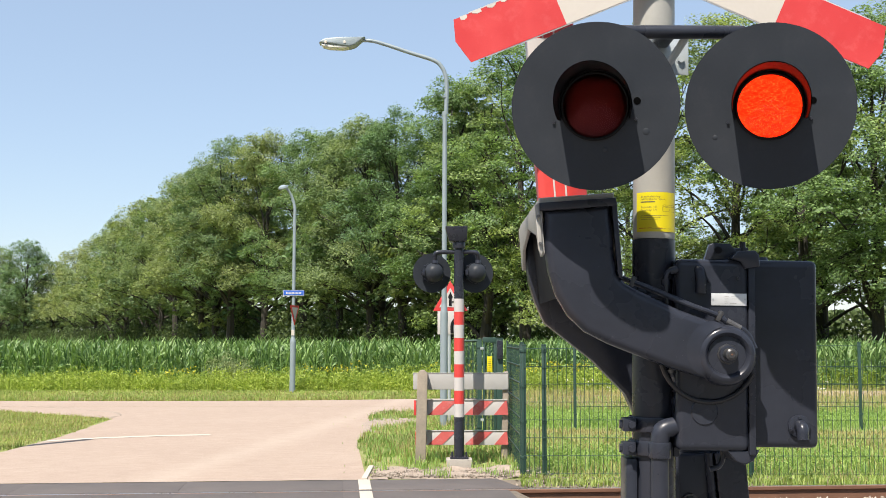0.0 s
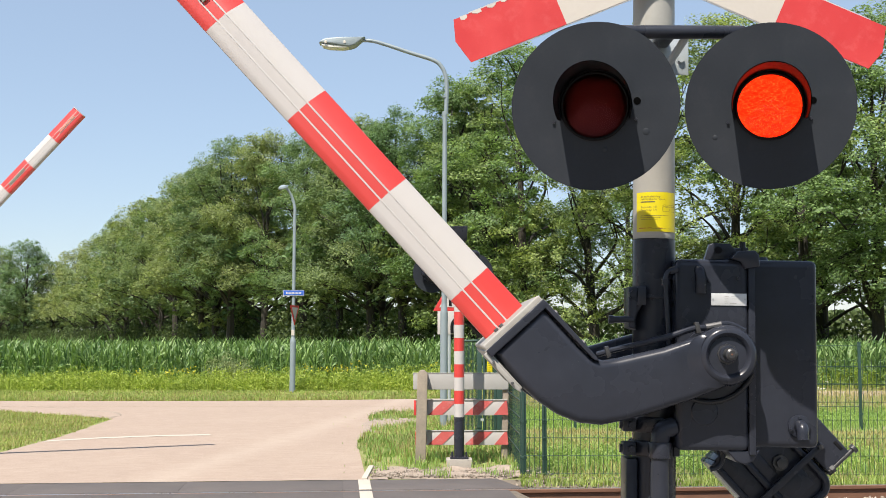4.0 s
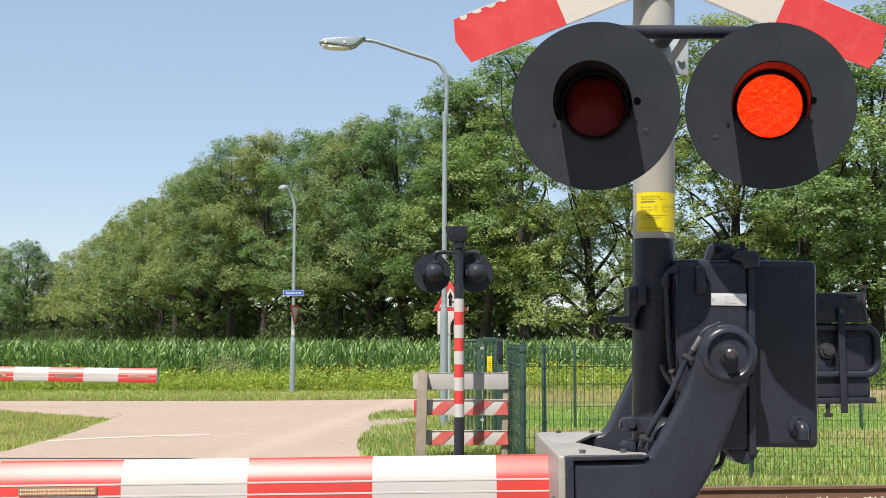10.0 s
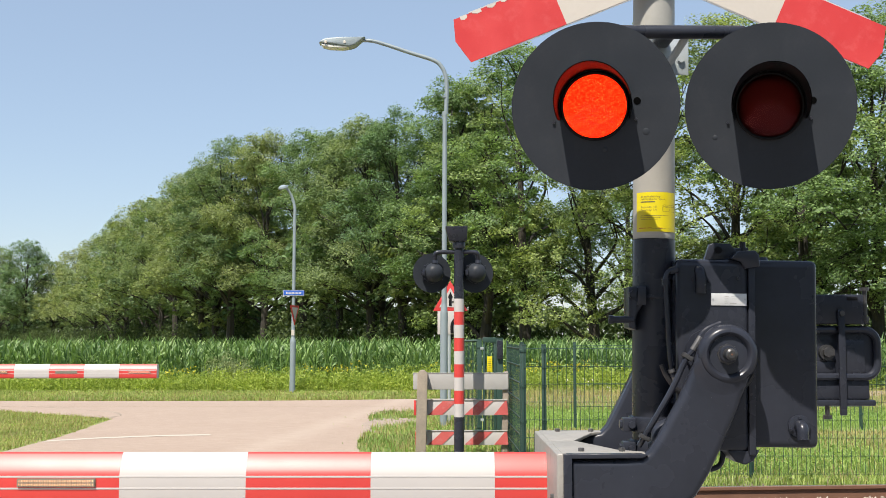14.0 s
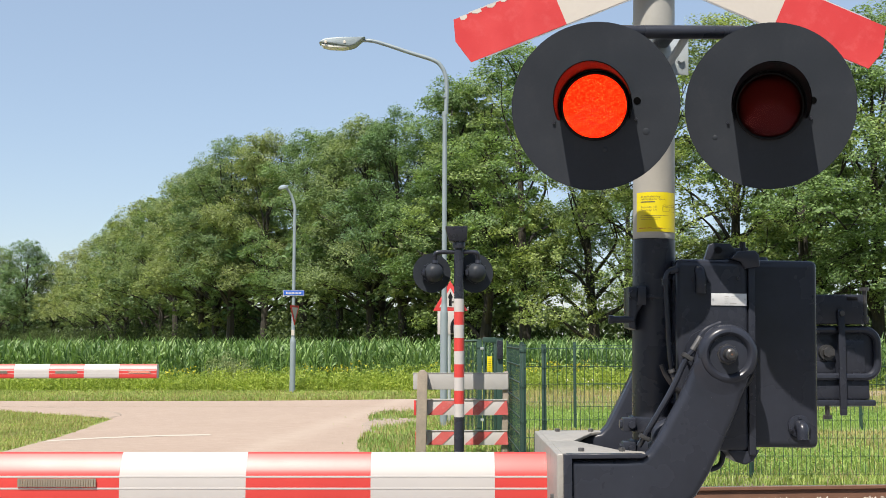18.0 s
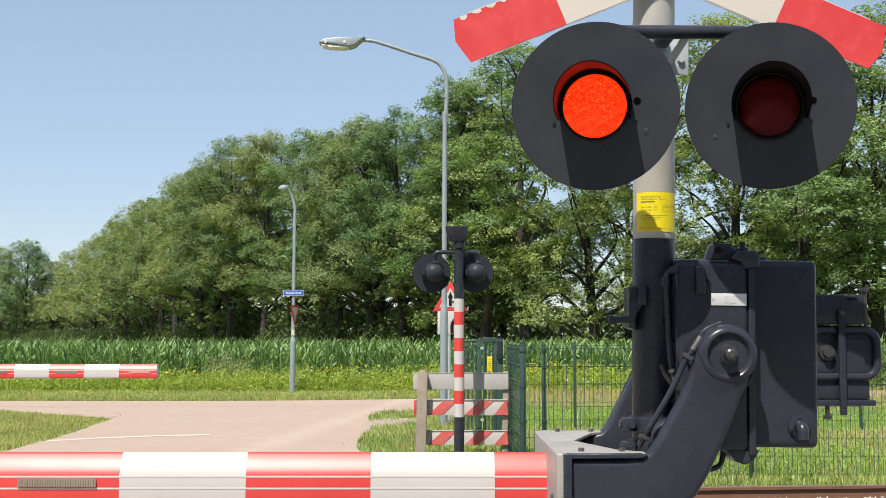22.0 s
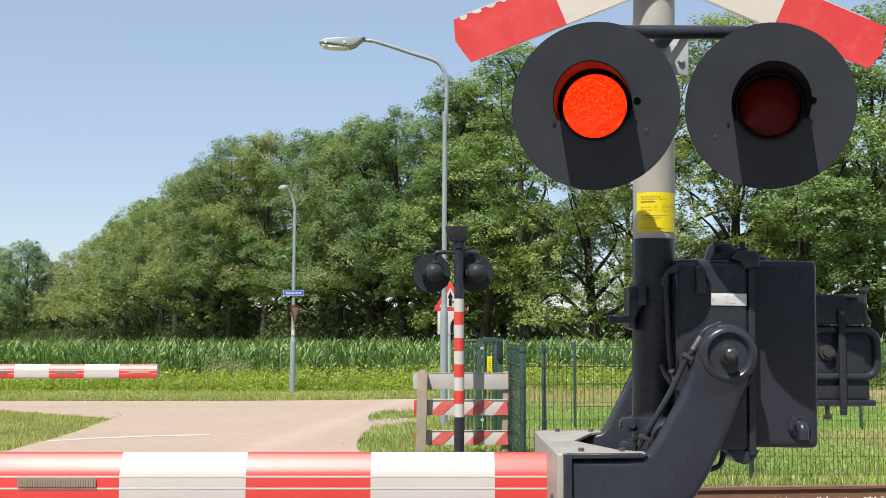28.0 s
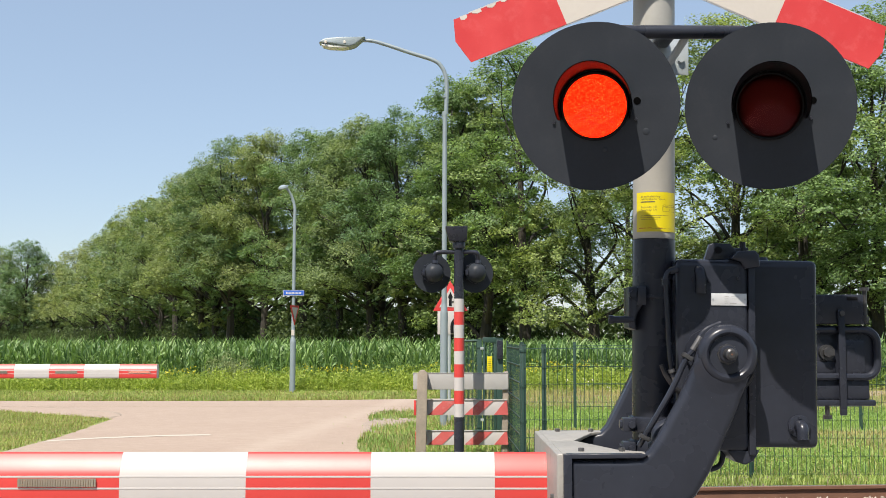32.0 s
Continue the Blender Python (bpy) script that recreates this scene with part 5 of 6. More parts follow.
    part("arm_rib", prism([(-0.46, -0.33), (-0.30, -0.33), (-0.20, -0.47), (-0.45, -0.48)], -0.32, 0.32), M_BLACK_FLAT, arm)
    for side in (-1, 1):
        wing = [(-0.481, 0.002), (-0.400, 0.002), (-0.305, 0.30), (-0.232, 0.365), (-0.240, 0.405), (-0.481, 0.405)]
        b = bmesh.new()
        face = b.faces.new([b.verts.new((x, side * y, -0.297)) for x, y in wing])
        ext = bmesh.ops.extrude_face_region(b, geom=[face])
        bmesh.ops.translate(b, vec=(0, 0, 0.011), verts=[v for v in ext["geom"] if isinstance(v, bmesh.types.BMVert)])
        bmesh.ops.recalc_face_normals(b, faces=b.faces)
        part("clamp_wing", bevel_all(b, 0.003), M_CLAMP, arm)
        b = bmesh.new()
        face = b.faces.new([b.verts.new((x, side * y, -0.517)) for x, y in ((-0.481, 0.002), (-0.440, 0.002), (-0.395, 0.28), (-0.325, 0.36), (-0.330, 0.412), (-0.481, 0.412))])
        ext = bmesh.ops.extrude_face_region(b, geom=[face])
        bmesh.ops.translate(b, vec=(0, 0, 0.011), verts=[v for v in ext["geom"] if isinstance(v, bmesh.types.BMVert)])
        bmesh.ops.recalc_face_normals(b, faces=b.faces)
        part("clamp_wing", bevel_all(b, 0.003), M_CLAMP, arm)
    part("top_lip", prism([(-0.47, -0.301), (-0.252, -0.299), (-0.236, -0.290), (-0.252, -0.286), (-0.47, -0.286)], -0.428, -0.404, 0.003), M_BLACK, arm)
    lip = part("under_lip", prism([(-0.476, -0.512), (-0.335, -0.512), (-0.322, -0.518), (-0.345, -0.526), (-0.476, -0.526)], -0.420, -0.408, 0.003), M_CLAMP, arm, "bare grey cast lip with two bolts")
    for x in (-0.44, -0.36):
        part("bolt", bolt(x, -0.420, -0.519, 0.005, 0.010), M_WORN_BRIGHT, lip)
    clamp = part("clamp", box(-0.497, -0.458, -0.405, 0.405, -0.512, -0.288, 0.008, 3), M_CLAMP, arm, "bare grey cast clamp with bolts")
    for y0, y1 in ((-0.417, -0.285), (0.285, 0.417)):
        for x in (-0.42, -0.30):
            part("bolt", rod((x, (y0 + y1) / 2, -0.287), (x, (y0 + y1) / 2, -0.276), 0.010, seg=6), M_WORN_BRIGHT, arm)
    for z in (-0.425, -0.445):
        part("bolt", rod((-0.497, -0.29, z), (-0.506, -0.29, z), 0.007, seg=6), M_WORN_BRIGHT, arm)
    part("arm_cable", pipe(curve_points([(-0.010, -0.388, 0.090), (-0.060, -0.392, 0.066), (-0.092, -0.395, 0.015), (-0.117, -0.392, -0.018), (-0.150, -0.388, -0.09), (-0.190, -0.375, -0.165), (-0.222, -0.355, -0.225), (-0.245, -0.33, -0.272)], 6), 0.0088, 10), M_BLACK, arm, "black cable clipped along the arm")
    for x, z, turn in ((-0.111, -0.008, 32), (-0.232, -0.246, 28)):
        clip = part("cable_clip", box(-0.017, 0.017, -0.012, 0.012, -0.007, 0.007, 0.004), M_WORN, arm, "worn metal cable clip")
        clip.matrix_basis = pose(x, -0.392 if z > -0.1 else -0.345, z, 0, turn, 0)
    part("cable_end", pipe([(-0.096, -0.396, 0.012), (-0.084, -0.397, 0.030), (-0.072, -0.396, 0.050)], 0.0095, 10), M_WORN_BRIGHT, arm, "bare metal cable sleeve")
    # boom in red and white lengths
    cuts = [-0.481, -0.663, -1.057, -1.453, -1.854, -2.251, -2.648, -3.045, -3.442, -3.870]
    ring = boom_ring()
    for k in range(9):
        b = bmesh.new()
        one = [b.verts.new((cuts[k], y, z)) for y, z in ring]
        two = [b.verts.new((cuts[k + 1], y, z)) for y, z in ring]
        n = len(ring)
        for j in range(n):
            b.faces.new((one[j], one[(j + 1) % n], two[(j + 1) % n], two[j]))
        b.faces.new(one), b.faces.new(two)
        bmesh.ops.recalc_face_normals(b, faces=b.faces)
        part("red_stripe" if k % 2 == 0 else "white_stripe", b, M_RED if k % 2 == 0 else M_WHITE, arm)
    for side in (-1, 1):
        for z in (-0.392, -0.429):
            part("boom_rib", box(-3.868, -0.485, BOOM_Y + side * 0.0448 - 0.0020, BOOM_Y + side * 0.0448 + 0.0020, z - 0.0028, z + 0.0028, 0.0004), M_RIB, arm)
    part("end_cap", prism([(-3.876, -0.479), (-3.869, -0.479), (-3.869, -0.324), (-3.876, -0.324)], BOOM_Y - 0.040, BOOM_Y + 0.040, 0.002), M_SIGN_EDGE, arm)
    for side in (-1, 1):
        for x0, lit in ((-2.175, 0), (-2.97, 1), (-3.80, 2)):
            y = BOOM_Y + side * 0.0485
            part("lamp_strip", box(x0, x0 + 0.247, min(y, y + side * 0.002), max(y, y + side * 0.002), -0.4235, -0.397), M_LED_BOARD, arm, "long narrow boom lamp")
            d = bmesh.new()
            for k in range(30):
                for z in (-0.416, -0.405):
                    box(x0 + 0.0047 + k * 0.008, x0 + 0.0080 + k * 0.008, y - 0.0032, y + 0.0032, z - 0.0025, z + 0.0025, 0, bm=d)
            part("led_row", d, M_LED_RED if lit == 2 else (M_LED if lit == 0 else M_LED_DULL), arm)
            # added comb slides across diodes that always glow, which makes the strip blink
            if lit == 0:
                d = bmesh.new()
                for k in range(31):
                    box(x0 + k * 0.008 - 0.0006, x0 + k * 0.008 + 0.0047, y + side * 0.0045 - 0.0005, y + side * 0.0045 + 0.0005, -0.423, -0.398, 0, bm=d)
                part("louvre", d, M_LED_DULL, arm)
    # counterweight behind the machine
    part("counterweight", box(0.36, 0.651, 0.25, 0.42, 0.094, 0.199, 0.008, 3), M_BLACK, arm, "black cast upper counterweight block")
    # raised black box whose colour stands for the shade inside a slot
    part("weight_slot", box(0.590, 0.628, 0.2475, 0.252, 0.178, 0.190, 0.004), M_BLACK_FLAT, arm)
    part("weight_step", box(0.622, 0.672, 0.262, 0.40, 0.094, 0.112, 0.006), M_BLACK, arm)
    # rounded tray that holds the middle blocks
    def tray_outline(x0, x1, z0, z1, r):
        pts = [(x0, z0)]
        for cx, cz, a0 in ((x1 - r, z0 + r, -90), (x1 - r, z1 - r, 0)):
            pts += [(cx + r * math.cos(radians(a0 + k * 15)), cz + r * math.sin(radians(a0 + k * 15))) for k in range(7)]
        return pts + [(x0, z1)]
    tray = part("weight_tray", prism(tray_outline(0.36, 0.708, -0.101, 0.086, 0.045), 0.275, 0.42, 0.010), M_BLACK, arm, "rounded black tray of the counterweight")
    rim_path = [(x, 0.268, z) for x, z in tray_outline(0.36, 0.698, -0.090, 0.075, 0.045)]
    part("tray_rim", pipe(rim_path, 0.014, 10), M_BLACK, tray)
    part("tray_block", box(0.575, 0.655, 0.262, 0.30, -0.078, 0.040, 0.010), M_BLACK, tray)
    part("tray_block", box(0.40, 0.552, 0.266, 0.30, -0.078, -0.035, 0.008), M_BLACK, tray)
    part("weight_block", box(0.36, 0.670, 0.27, 0.42, -0.168, -0.103, 0.006), M_BLACK, arm)
    part("weight_foot", box(0.36, 0.682, 0.245, 0.42, -0.190, -0.169, 0.006), M_BLACK, arm)
    part("strap", box(0.554, 0.578, 0.236, 0.249, -0.222, 0.147, 0.004), M_BLACK, arm)
    part("bolt", rod((0.566, 0.236, 0.132), (0.566, 0.226, 0.132), 0.010, seg=6), M_WORN, arm)
    part("clamp_screw", rod((0.655, 0.258, 0.10), (0.655, 0.258, 0.214), 0.0085, seg=12, bm=rod((0.655, 0.258, 0.212), (0.655, 0.258, 0.224), 0.017, seg=12, bm=rod((0.655, 0.258, 0.108), (0.655, 0.258, 0.122), 0.015, seg=6))), M_WORN, arm)
    part("nut", rod((0.520, 0.268, -0.004), (0.520, 0.240, -0.004), 0.019, seg=6, w=0.002, bm=rod((0.520, 0.275, -0.004), (0.520, 0.256, -0.004), 0.027, seg=20)), M_WORN, arm)
    part("bolt", rod((0.516, 0.262, -0.236), (0.516, 0.262, -0.18), 0.008, seg=10, bm=rod((0.516, 0.262, -0.236), (0.516, 0.262, -0.222), 0.016, seg=6)), M_WORN, arm)
    return root, arm


def make_far_signal():
    root = thing("far_crossing_signal", pose(0.197, 13.9, 0.0), "black crossing signal seen from behind with a striped mast", "crossing signal")
    part("footing", box(-0.16, 0.16, -0.15, 0.15, -0.05, 0.10, 0.02), M_CONCRETE, root)
    part("flange", box(-0.11, 0.11, -0.11, 0.11, 0.10, 0.125, 0.006), M_BLACK, root)
    for x in (-0.085, 0.085):
        part("anchor_bolt", rod((x, -0.085, 0.12), (x, -0.085, 0.19), 0.012, seg=8), M_BLACK, root)
    part("mast", rod((0, 0, 0.12), (0, 0, 0.60), 0.062, seg=24), M_BLACK, root)
    part("mast_top", rod((0, 0, 2.04), (0, 0, 2.75), 0.061, seg=24), M_BLACK, root)
    for k in range(9):
        z = 0.60 + 0.160 * k
        part("white_band" if k % 2 == 0 else "red_band", rod((0, 0, z), (0, 0, z + 0.160), 0.0635, seg=24), M_WHITE if k % 2 == 0 else M_RED, root)
    # bell housing
    bell = bmesh.new()
    lo = [bell.verts.new(p) for p in ((-0.120, -0.09, 2.74), (0.095, -0.09, 2.74), (0.095, 0.09, 2.74), (-0.120, 0.09, 2.74))]
    hi = [bell.verts.new(p) for p in ((-0.170, -0.14, 2.925), (0.105, -0.14, 2.925), (0.105, 0.16, 2.925), (-0.170, 0.16, 2.925))]
    for k in range(4):
        bell.faces.new((lo[k], lo[(k + 1) % 4], hi[(k + 1) % 4], hi[k]))
    bell.faces.new(lo), bell.faces.new(hi)
    bmesh.ops.recalc_face_normals(bell, faces=bell.faces)
    part("bell_housing", bevel_all(bell, 0.012), M_BLACK, root)
    part("bell_neck", rod((0, 0, 2.66), (0, 0, 2.75), 0.078, seg=20, w=0.006), M_BLACK, root)
    for side, turn, dx in ((-1, 17, -0.335), (1, 17, 0.195)):
        lamp = part("signal_lamp", lathe([(0.0, 0.0), (0.245, 0.0), (0.245, 0.004), (0.0, 0.004)], 48), M_BLACK_DISC, root, "round black backing plate seen from behind")
        lamp.matrix_basis = pose(dx, 0.14, 2.365, 0, 0, turn)
        part("dome", lathe([(0.0, -0.20), (0.06, -0.19), (0.10, -0.155), (0.118, -0.10), (0.122, -0.085), (0.135, -0.085), (0.135, -0.06), (0.122, -0.06), (0.122, 0.0)], 32), M_BLACK_DISC, lamp)
        for a in (35, 145, 215, 325):
            part("ring_clip", box(-0.012, 0.012, -0.095, -0.052, -0.008, 0.008, 0.003), M_BLACK, lamp).matrix_basis = pose(0.136 * math.cos(radians(a)), 0, 0.136 * math.sin(radians(a)), 0, -a, 0)
        part("latch", box(-0.150, -0.120, -0.12, -0.03, -0.035, 0.035, 0.006), M_BLACK, lamp)
        part("hood", lathe([(0.12, 0.004), (0.12, 0.16)], 32), M_BLACK_FLAT, lamp)
        part("lamp_arm", pipe(curve_points([(0, 0, 2.615), (side * 0.19 - 0.03, 0.0, 2.615), (side * 0.255 - 0.03, 0.0, 2.60), (side * 0.265 - 0.03, 0.02, 2.55), (side * 0.265 - 0.03, 0.05, 2.46)], 5), 0.028, 12), M_BLACK, root)
        part("elbow_collar", rod((side * 0.265 - 0.03, 0.03, 2.47), (side * 0.265 - 0.03, 0.04, 2.52), 0.036, seg=14), M_BLACK, root)


# ---- fences, posts and signs ----
def make_guard_rail():
    root = thing("guard_rail", pose(0, 0, 0.0289) @ Matrix.Scale(0.9816, 4), "timber guard rail with red and white striped boards on weathered posts", "guard rail")
    for x, y, h, w in ((-0.262, 14.62, 1.150, 0.130), (0.818, 14.80, 1.13, 0.075)):
        b = prism([(x - w / 2 - 0.03, -0.12), (x + w / 2 - 0.025, -0.12), (x + w / 2, h - 0.04), (x + 0.02, h), (x - 0.02, h), (x - w / 2, h - 0.04)], y - 0.07, y + 0.07, 0.008)
        post = part("post", b, M_TIMBER, root)
        if w > 0.15:
            for z in (0.30, 0.62, 0.66, 1.0):
                part("bolt", bolt(x + 0.02 * z, y - 0.07, z, 0.017, 0.012), M_RAIL, post)
    part("top_board", box(-0.385, 0.845, 14.70, 14.73, 0.895, 1.100, 0.006), M_BOARD, root, "plain grey board")
    part("board_edge", box(-0.385, 0.845, 14.695, 14.735, 1.100, 1.112, 0.003), M_BOARD, root)
    for z0, z1, off in ((0.565, 0.755, 0.0), (0.185, 0.362, 0.02)):
        board = part("striped_board", box(-0.36 + off, 0.83, 14.70, 14.73, z0, z1, 0.004), M_WHITE, root, "white board with red diagonal stripes")
        h = z1 - z0
        for x in (-0.11, 0.36, 0.74):
            part("red_chevron", prism([(x - 0.08, z0 + 0.006), (x + 0.10, z0 + 0.006), (min(x + 0.10 + h, 0.825), z1 - 0.006), (min(x - 0.08 + h, 0.80), z1 - 0.006)], 14.693, 14.701), M_RED_FADED, board)
        part("red_end", box(-0.375 + off, -0.345 + off, 14.69, 14.74, z0, z1, 0.003), M_RED, board)
        part("board_edge", box(-0.36, 0.83, 14.69, 14.735, z1, z1 + 0.012, 0.002), M_BOARD, board)


def wire_panel(root, p, q, z0, z1, step=0.05, gap=0.2, r=0.0028, cross=0.0038):
    """Double-wire mesh between two points: upright wires joined, cross wires one by one."""
    p, q = Vector(p), Vector(q)
    d = q - p
    n = int(d.length / step)
    first = None
    for k in range(n + 1):
        at = Matrix.Translation(p + d * (k / max(1, n)))
        if first is None:
            first = part("upright_wire", rod((0, 0, z0), (0, 0, z1 + 0.02), r, seg=4), M_GREEN, root)
            first.matrix_basis = at
        else:
            same_part("upright_wire", first, root, at)
    z = z0 + 0.02
    while z < z1 + 0.01:
        part("cross_wire", rod((p.x, p.y - 0.006, z), (q.x, q.y - 0.006, z), cross, seg=5), M_GREEN, root)
        z += gap


def fence_post(root, x, y, h, w=0.05):
    b = box(x - w / 2, x + w / 2, y - 0.02, y + 0.02, -0.15, h, 0.004)
    post = part("post", b, M_GREEN, root)
    part("post_cap", box(x - w / 2 - 0.003, x + w / 2 + 0.003, y - 0.023, y + 0.023, h, h + 0.015, 0.004), M_GREEN, post)
    z = 0.2
    while z < h:
        part("clip", box(x - w / 2 - 0.004, x + w / 2 + 0.004, y - 0.028, y - 0.018, z, z + 0.03, 0.003), M_GREEN, post)
        z += 0.4


def make_fences():
    root = thing("mesh_fence", pose(0, 0, 0), "dark green wire mesh fence along the railway", "fence")
    xs = [0.915, 1.145, 3.47, 5.9, 8.4]
    for k, x in enumerate(xs):
        fence_post(root, x, fence_line(x) + 0.03, 1.475 if x < 3.6 else 1.36)
    for x0, x1 in zip(xs, xs[1:]):
        wire_panel(root, (x0, fence_line(x0), 0), (x1, fence_line(x1), 0), 0.02, 1.44 if x0 < 3.4 else 1.30)
    side = thing("side_fence", pose(0, 0, 0), "dark green wire mesh fence running away from the railway", "fence")
    pts = [(0.90, 13.0), (0.875, 15.45)]
    for x, y in pts:
        fence_post(side, x, y, 1.50, 0.045 if y < 14 else 0.02)
    for (x0, y0), (x1, y1) in zip(pts, pts[1:]):
        wire_panel(side, (x0, y0, 0), (x1, y1, 0), 0.02, 1.46, 0.085, 0.2, 0.0028, 0.009)
    back = thing("back_fence", pose(0, 0, 0), "dark green wire fence at the back of the meadow", "fence")
    for x in (2.33, 4.85, 7.37):
        fence_post(back, x, 20.1, 1.47)
    for z in (0.35, 0.75, 1.15, 1.42):
        part("cross_wire", rod((2.33, 20.09, z), (7.37, 20.09, z), 0.004, seg=5), M_GREEN, back)
    # small mesh gate behind the guard rail, with a lock post
    gate = thing("green_mesh_gate", pose(0, 0, 0), "dark green mesh gate with a lock box and a yellow sticker", "gate")
    fence_post(gate, 0.31, 17.42, 1.50, 0.05)
    fence_post(gate, 0.555, 17.30, 1.53, 0.07)
    wire_panel(gate, (0.33, 17.41, 0), (0.53, 17.31, 0), 0.02, 1.50, 0.022, 0.2, 0.0060)
    part("top_rail", rod((0.30, 17.42, 1.51), (0.56, 17.30, 1.52), 0.018, seg=8), M_GREEN, gate)
    leaf = part("gate_leaf", box(0.605, 0.81, 17.27, 17.33, 1.485, 1.565, 0.008, bm=box(0.605, 0.64, 17.28, 17.32, 0.06, 1.49, 0.004, bm=box(0.775, 0.81, 17.28, 17.32, 0.06, 1.49, 0.004, bm=box(0.64, 0.775, 17.28, 17.32, 0.06, 0.10, 0.004)))), M_GREEN, gate)
    wire_panel(gate, (0.645, 17.30, 0), (0.77, 17.30, 0), 0.10, 1.46, 0.020, 0.2, 0.0060)
    part("sticker", box(0.672, 0.749, 17.268, 17.272, 1.047, 1.278, 0.001), M_YELLOW, leaf, "yellow sticker with small print")
    for k in range(6):
        part("print_bar", box(0.69, 0.735, 17.2665, 17.2678, 1.07 + k * 0.033, 1.075 + k * 0.033), M_INK, leaf)
    part("lock_post", box(0.812, 0.912, 17.25, 17.35, -0.1, 1.545, 0.006), M_GREEN, gate)
    part("post_cap", box(0.806, 0.918, 17.244, 17.356, 1.545, 1.56, 0.004), M_GREEN, gate)
    part("lock_box", box(0.822, 0.905, 17.20, 17.25, 1.24, 1.52, 0.008), M_BLACK, gate, "dark lock box on the gate post")
    part("hinge", box(0.57, 0.62, 17.27, 17.29, 1.38, 1.42, 0.004), M_GALV, gate)
    part("hinge", box(0.57, 0.62, 17.27, 17.29, 0.30, 0.34, 0.004), M_GALV, gate)


def make_street_lamp():
    root = thing("street_lamp", pose(0.01, 20.0, 0, 0, 0.25, 0), "tall grey-green street lamp with a curved arm", "street lamp")
    part("lower_post", rod((0, 0, -0.1), (0, 0, 2.0), 0.066, seg=20), M_LAMP, root)
    part("post_shoulder", rod((0, 0, 2.0), (0, 0, 2.15), 0.066, 0.046, 20), M_LAMP, root)
    part("upper_post", rod((0, 0, 2.15), (0, 0, 5.60), 0.046, 0.040, 20), M_LAMP, root)
    part("collar", rod((0, 0, 5.52), (0, 0, 5.60), 0.046, seg=16, bm=rod((0, 0, 5.85), (0, 0, 5.88), 0.044, seg=16)), M_LAMP, root)
    arm = curve_points([(0.02, 0, 5.55), (0.03, 0, 6.02), (0.01, 0, 6.24), (-0.06, 0, 6.41), (-0.20, 0, 6.53), (-0.60, 0, 6.66), (-1.02, 0, 6.80), (-1.30, 0, 6.88), (-1.52, 0, 6.895)], 6)
    part("curved_arm", pipe(arm, 0.040, 12, ends=0.033), M_LAMP, root)
    head = part("lamp_head", prism([(-1.44, 6.93), (-1.62, 6.775), (-1.72, 6.745), (-2.10, 6.80), (-2.26, 6.82), (-2.23, 6.865), (-2.14, 6.905), (-1.90, 6.925)], -0.14, 0.14, 0.03), M_LAMP, root)
    part("diffuser", prism([(-1.72, 6.755), (-2.235, 6.81), (-2.20, 6.765), (-2.08, 6.735), (-1.85, 6.725), (-1.76, 6.735)], -0.115, 0.115, 0.02), M_GLASSY, head, "clear plastic diffuser")
    for x in (-1.80, -2.14):
        part("latch", box(x - 0.02, x + 0.02, -0.15, -0.13, 6.80, 6.85, 0.004), M_SIGN_WHITE, head)


def make_sign_post():
    root = thing("street_sign_post", pose(-4.199, 31.7, 0.0243, 0, 0.2, 0) @ Matrix.Scale(0.9845, 4), "grey street lamp post with blue and give-way signs", "sign post")
    part("lower_post", rod((0, 0, -0.1), (0, 0, 1.45), 0.082, seg=18), M_LAMP, root)
    part("post_shoulder", rod((0, 0, 1.45), (0, 0, 1.58), 0.082, 0.055, 18), M_LAMP, root)
    part("upper_post", rod((0, 0, 1.58), (0, 0, 5.0), 0.052, 0.044, 18), M_LAMP, root)
    part("curved_arm", pipe(curve_points([(0, 0, 4.95), (0.0, 0, 5.25), (-0.06, 0, 5.5), (-0.16, -0.05, 5.72), (-0.26, -0.1, 5.85)], 5), 0.042, 10, ends=0.036), M_LAMP, root)
    part("lamp_head", lathe([(0.0, 0.10), (0.09, 0.085), (0.15, 0.03), (0.165, -0.04), (0.13, -0.075), (0.0, -0.08)], 20, "Z"), M_LAMP, root).matrix_basis = pose(-0.33, -0.12, 5.84, 12, -14, 0) @ Matrix.Diagonal((0.85, 0.85, 0.72, 1))
    sign = part("name_sign", box(-0.29, 0.31, -0.075, -0.06, 2.745, 2.905, 0.006), M_BLUE, root, "blue street name sign with pale lettering")
    part("border", box(-0.285, 0.305, -0.0785, -0.0755, 2.893, 2.901), M_SIGN_WHITE, sign)
    part("border", box(-0.285, 0.305, -0.0785, -0.0755, 2.749, 2.757), M_SIGN_WHITE, sign)
    for k in range(11):
        part("lettering_bar", box(-0.205 + k * 0.040, -0.177 + k * 0.040, -0.0785, -0.0755, 2.797, 2.850 if k in (0, 4, 5) else 2.838), M_SIGN_WHITE, sign)
    for x in (-0.285, 0.297):
        part("border", box(x, x + 0.008, -0.0785, -0.0755, 2.757, 2.893), M_SIGN_WHITE, sign)
    tri = part("give_way_sign", prism([(-0.30, 0.25), (0.30, 0.25), (0.0, -0.31)], -0.008, 0.008), M_SIGN_RED, root, "red-rimmed triangular give-way sign")
    tri.matrix_basis = pose(0.045, -0.08, 2.22, 0, 0, 73)
    part("white_field", prism([(-0.20, 0.19), (0.20, 0.19), (0.0, -0.19)], -0.012, -0.0085), M_WHITE, tri)
    part("sticker", box(-0.045, 0.045, -0.06, -0.05, 1.62, 1.78), M_SIGN_WHITE, root)


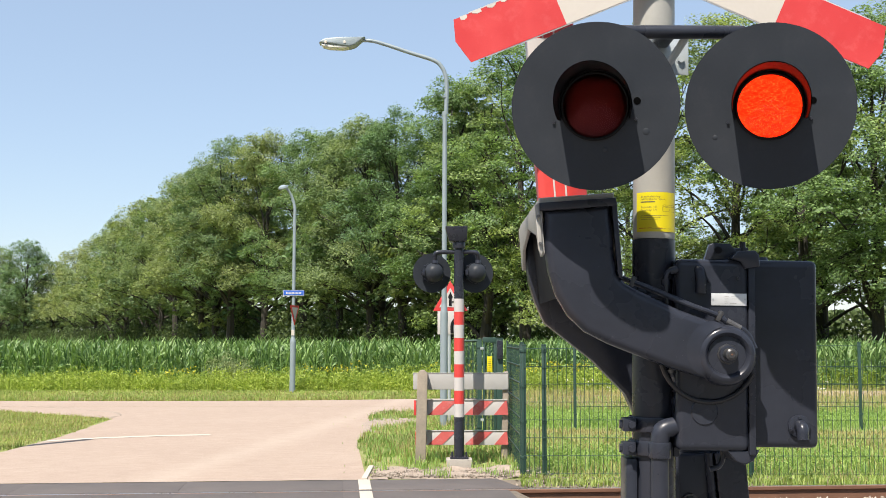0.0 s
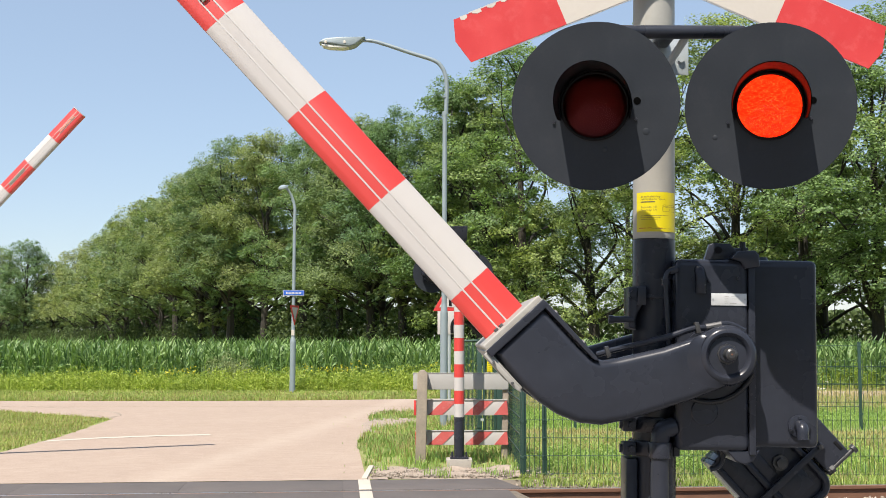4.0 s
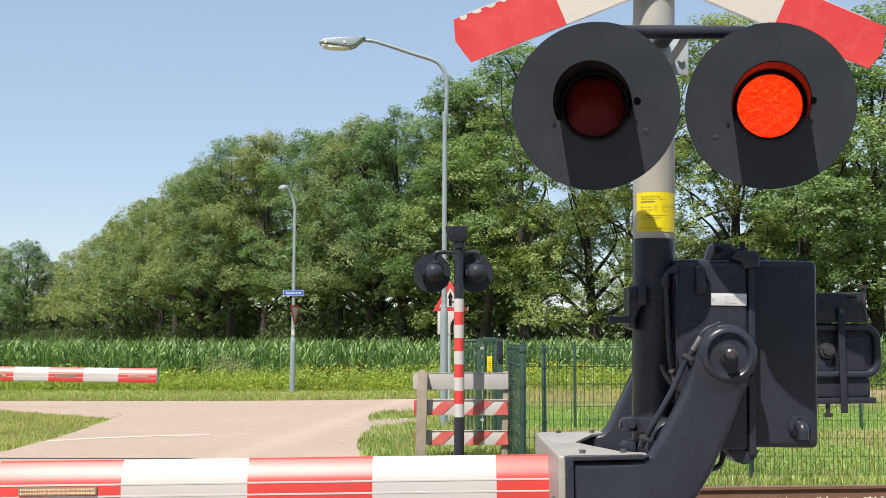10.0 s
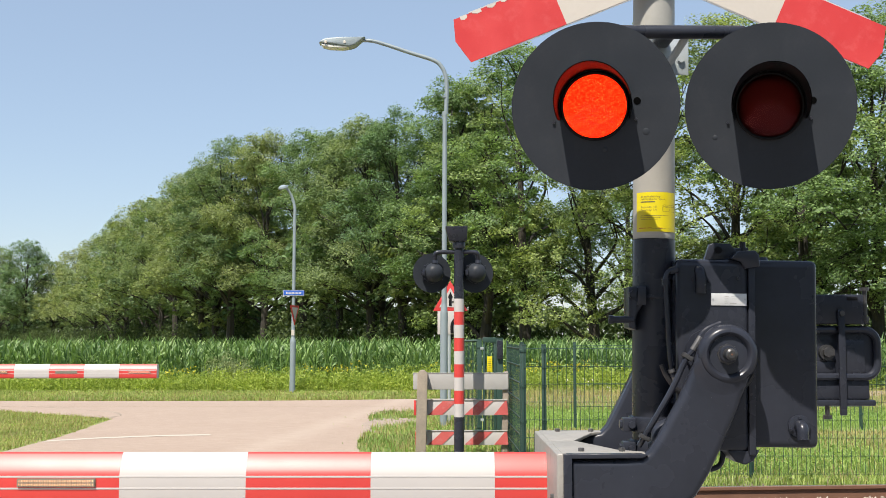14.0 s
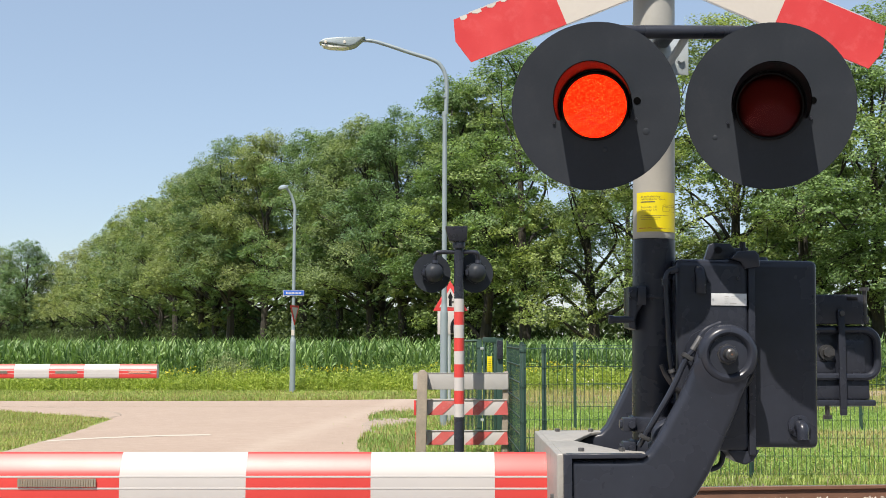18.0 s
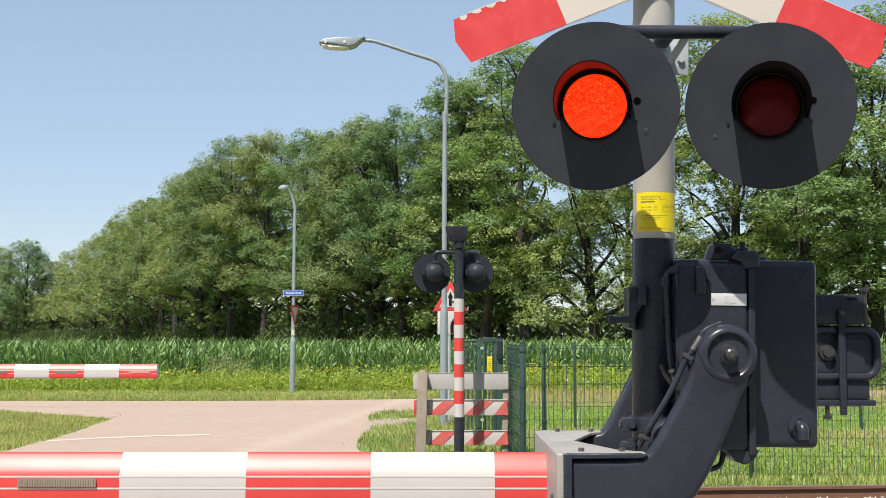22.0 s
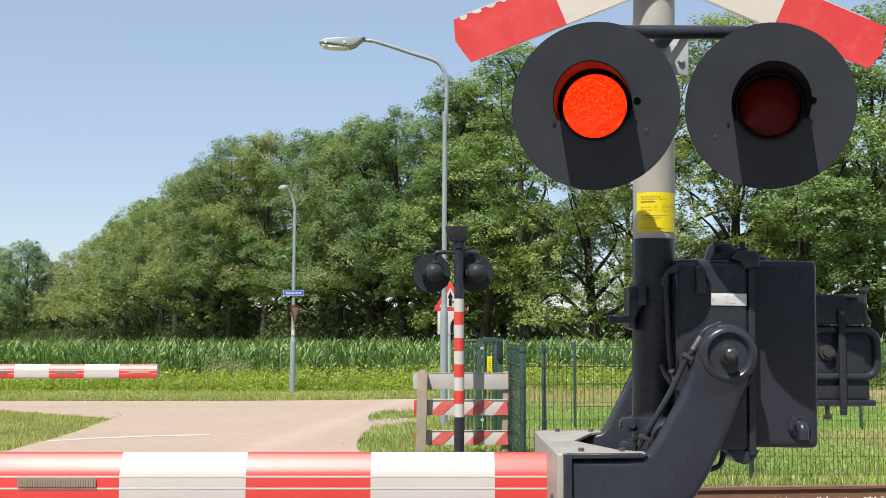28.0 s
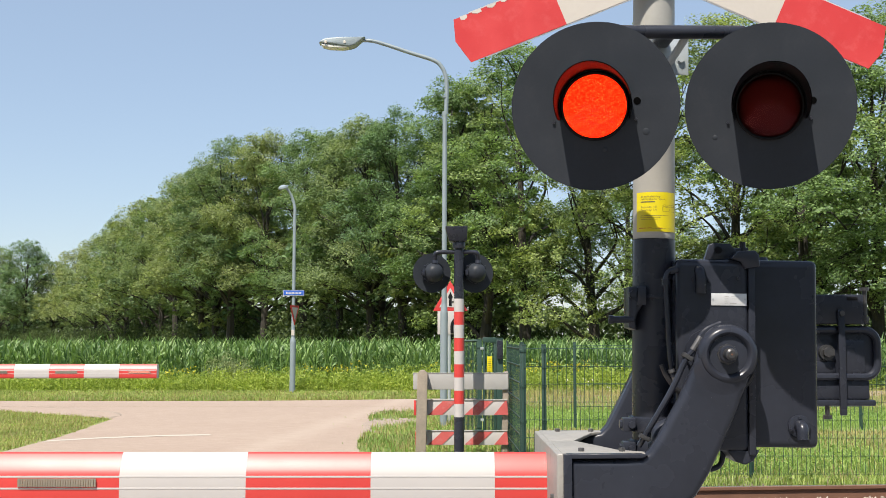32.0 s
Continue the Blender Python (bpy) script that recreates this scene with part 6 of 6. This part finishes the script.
def make_warning_sign():
    root = thing("warning_sign", pose(0.135, 20.7, 0), "red-rimmed triangular junction warning sign with a plate below", "road sign")
    part("post", rod((-0.02, 0.03, -0.1), (-0.02, 0.03, 2.45), 0.03, seg=14), M_GALV, root)
    tri = part("triangle", prism([(-0.315, 2.05), (0.315, 2.05), (0.0, 2.60)], -0.01, 0.0, 0.003), M_SIGN_RED, root)
    part("white_field", prism([(-0.205, 2.115), (0.205, 2.115), (0.0, 2.47)], -0.0145, -0.0105), M_WHITE, tri)
    part("symbol", prism([(-0.025, 2.14), (0.025, 2.14), (0.025, 2.27), (0.045, 2.30), (0.0, 2.40), (-0.045, 2.30), (-0.025, 2.27)], -0.019, -0.015), M_BLACK_FLAT, tri)
    part("symbol", box(0.025, 0.11, -0.019, -0.015, 2.20, 2.225), M_BLACK_FLAT, tri)
    sub = part("plate", box(-0.235, 0.24, -0.01, 0.0, 1.62, 2.045, 0.003), M_WHITE, root, "white plate with a black bend symbol")
    part("symbol", pipe(curve_points([(0.03, -0.012, 1.64), (0.03, -0.012, 1.80), (0.08, -0.012, 1.89), (0.16, -0.012, 1.92)], 5), 0.030, 6), M_BLACK_FLAT, sub)


# ---- how the barrier and the added lamp covers move ----
ANGLES = [(0.0, 86.0), (0.3, 85.9), (0.5, 84.55), (1.0, 77.27), (1.5, 72.33), (2.0, 67.17), (2.5, 62.34), (3.0, 57.10), (3.5, 52.24), (4.5, 43.2), (5.5, 34.25), (6.0, 29.65),
          (6.5, 25.53), (7.0, 21.07), (7.5, 17.00), (8.0, 12.94), (8.5, 9.04), (9.0, 5.30), (9.5, 1.93), (9.8, 0.0), (10.0, -0.75), (10.1, -0.85), (10.25, -0.2), (10.4, 0.3), (10.5, 0.26),
          (10.75, -0.05), (11.0, -0.26), (11.25, -0.05), (11.5, 0.09), (12.0, 0.0), (32.0, 0.0)]


def blink_rows(start, period, share, at_on, at_off):
    """Rows that swing a part between two poses, on for a share of each period."""
    def on(t):
        return ((t - start) % period) < share * period
    rows, state = [(0.0, at_on if on(0.0) else at_off)], on(0.0)
    for k in range(1, int(32.0 * FPS) + 1):
        t = k / FPS
        if on(t) != state:
            rows.append((t - 1 / FPS, at_on if state else at_off))
            state = on(t)
            rows.append((t, at_on if state else at_off))
    rows.append((32.0, at_on if state else at_off))
    clean = [rows[0]]
    for r in rows[1:]:
        if frame(r[0]) > frame(clean[-1][0]):
            clean.append(r)
    return clean


def motions():
    for arm, lean in zip(ARMS, (0.83, 0.0)):
        walk(arm, [(t, pose(*PIVOT, 0, a - lean, 0)) for t, a in ANGLES])
    for k, (plate, leaves) in enumerate(LAMPS):
        start = 0.154 if k == 0 else 0.154 + 0.56 * 0.67375
        share = 0.56 if k == 0 else 0.44
        for leaf, side in leaves:
            walk(leaf, blink_rows(start, 0.67375, share, pose(side * 0.110, 0, 0), pose(0, 0, 0)))
    for lv in BLINK_COMBS:
        walk(lv, blink_rows(0.50, 0.6735, 0.45, pose(-0.0003, 0, 0), pose(0.0040, 0, 0)))


make_ground()
make_road()
make_track()
make_sand()
make_ballast()
make_mast()
NEAR, near_arm = make_gate(MAST)
FAR_SIZE = 1.036  # far gate enlarged so its boom fits the camera's view at this distance
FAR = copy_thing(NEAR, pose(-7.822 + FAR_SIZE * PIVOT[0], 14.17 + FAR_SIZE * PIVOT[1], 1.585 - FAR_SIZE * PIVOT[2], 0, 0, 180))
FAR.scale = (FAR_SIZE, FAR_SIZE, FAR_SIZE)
far_arm = [o for o in FAR.children if o.name.startswith("arm") and not o.name.startswith("arm_")][0]
ARMS = [near_arm, far_arm]
BLINK_COMBS = [o for a in ARMS for o in a.children if o.name.startswith("louvre")]
make_far_signal()
make_guard_rail()
make_fences()
make_street_lamp()
make_sign_post()
make_warning_sign()
make_trees()
make_undergrowth()
make_maize()
make_weeds()
make_grass()
motions()
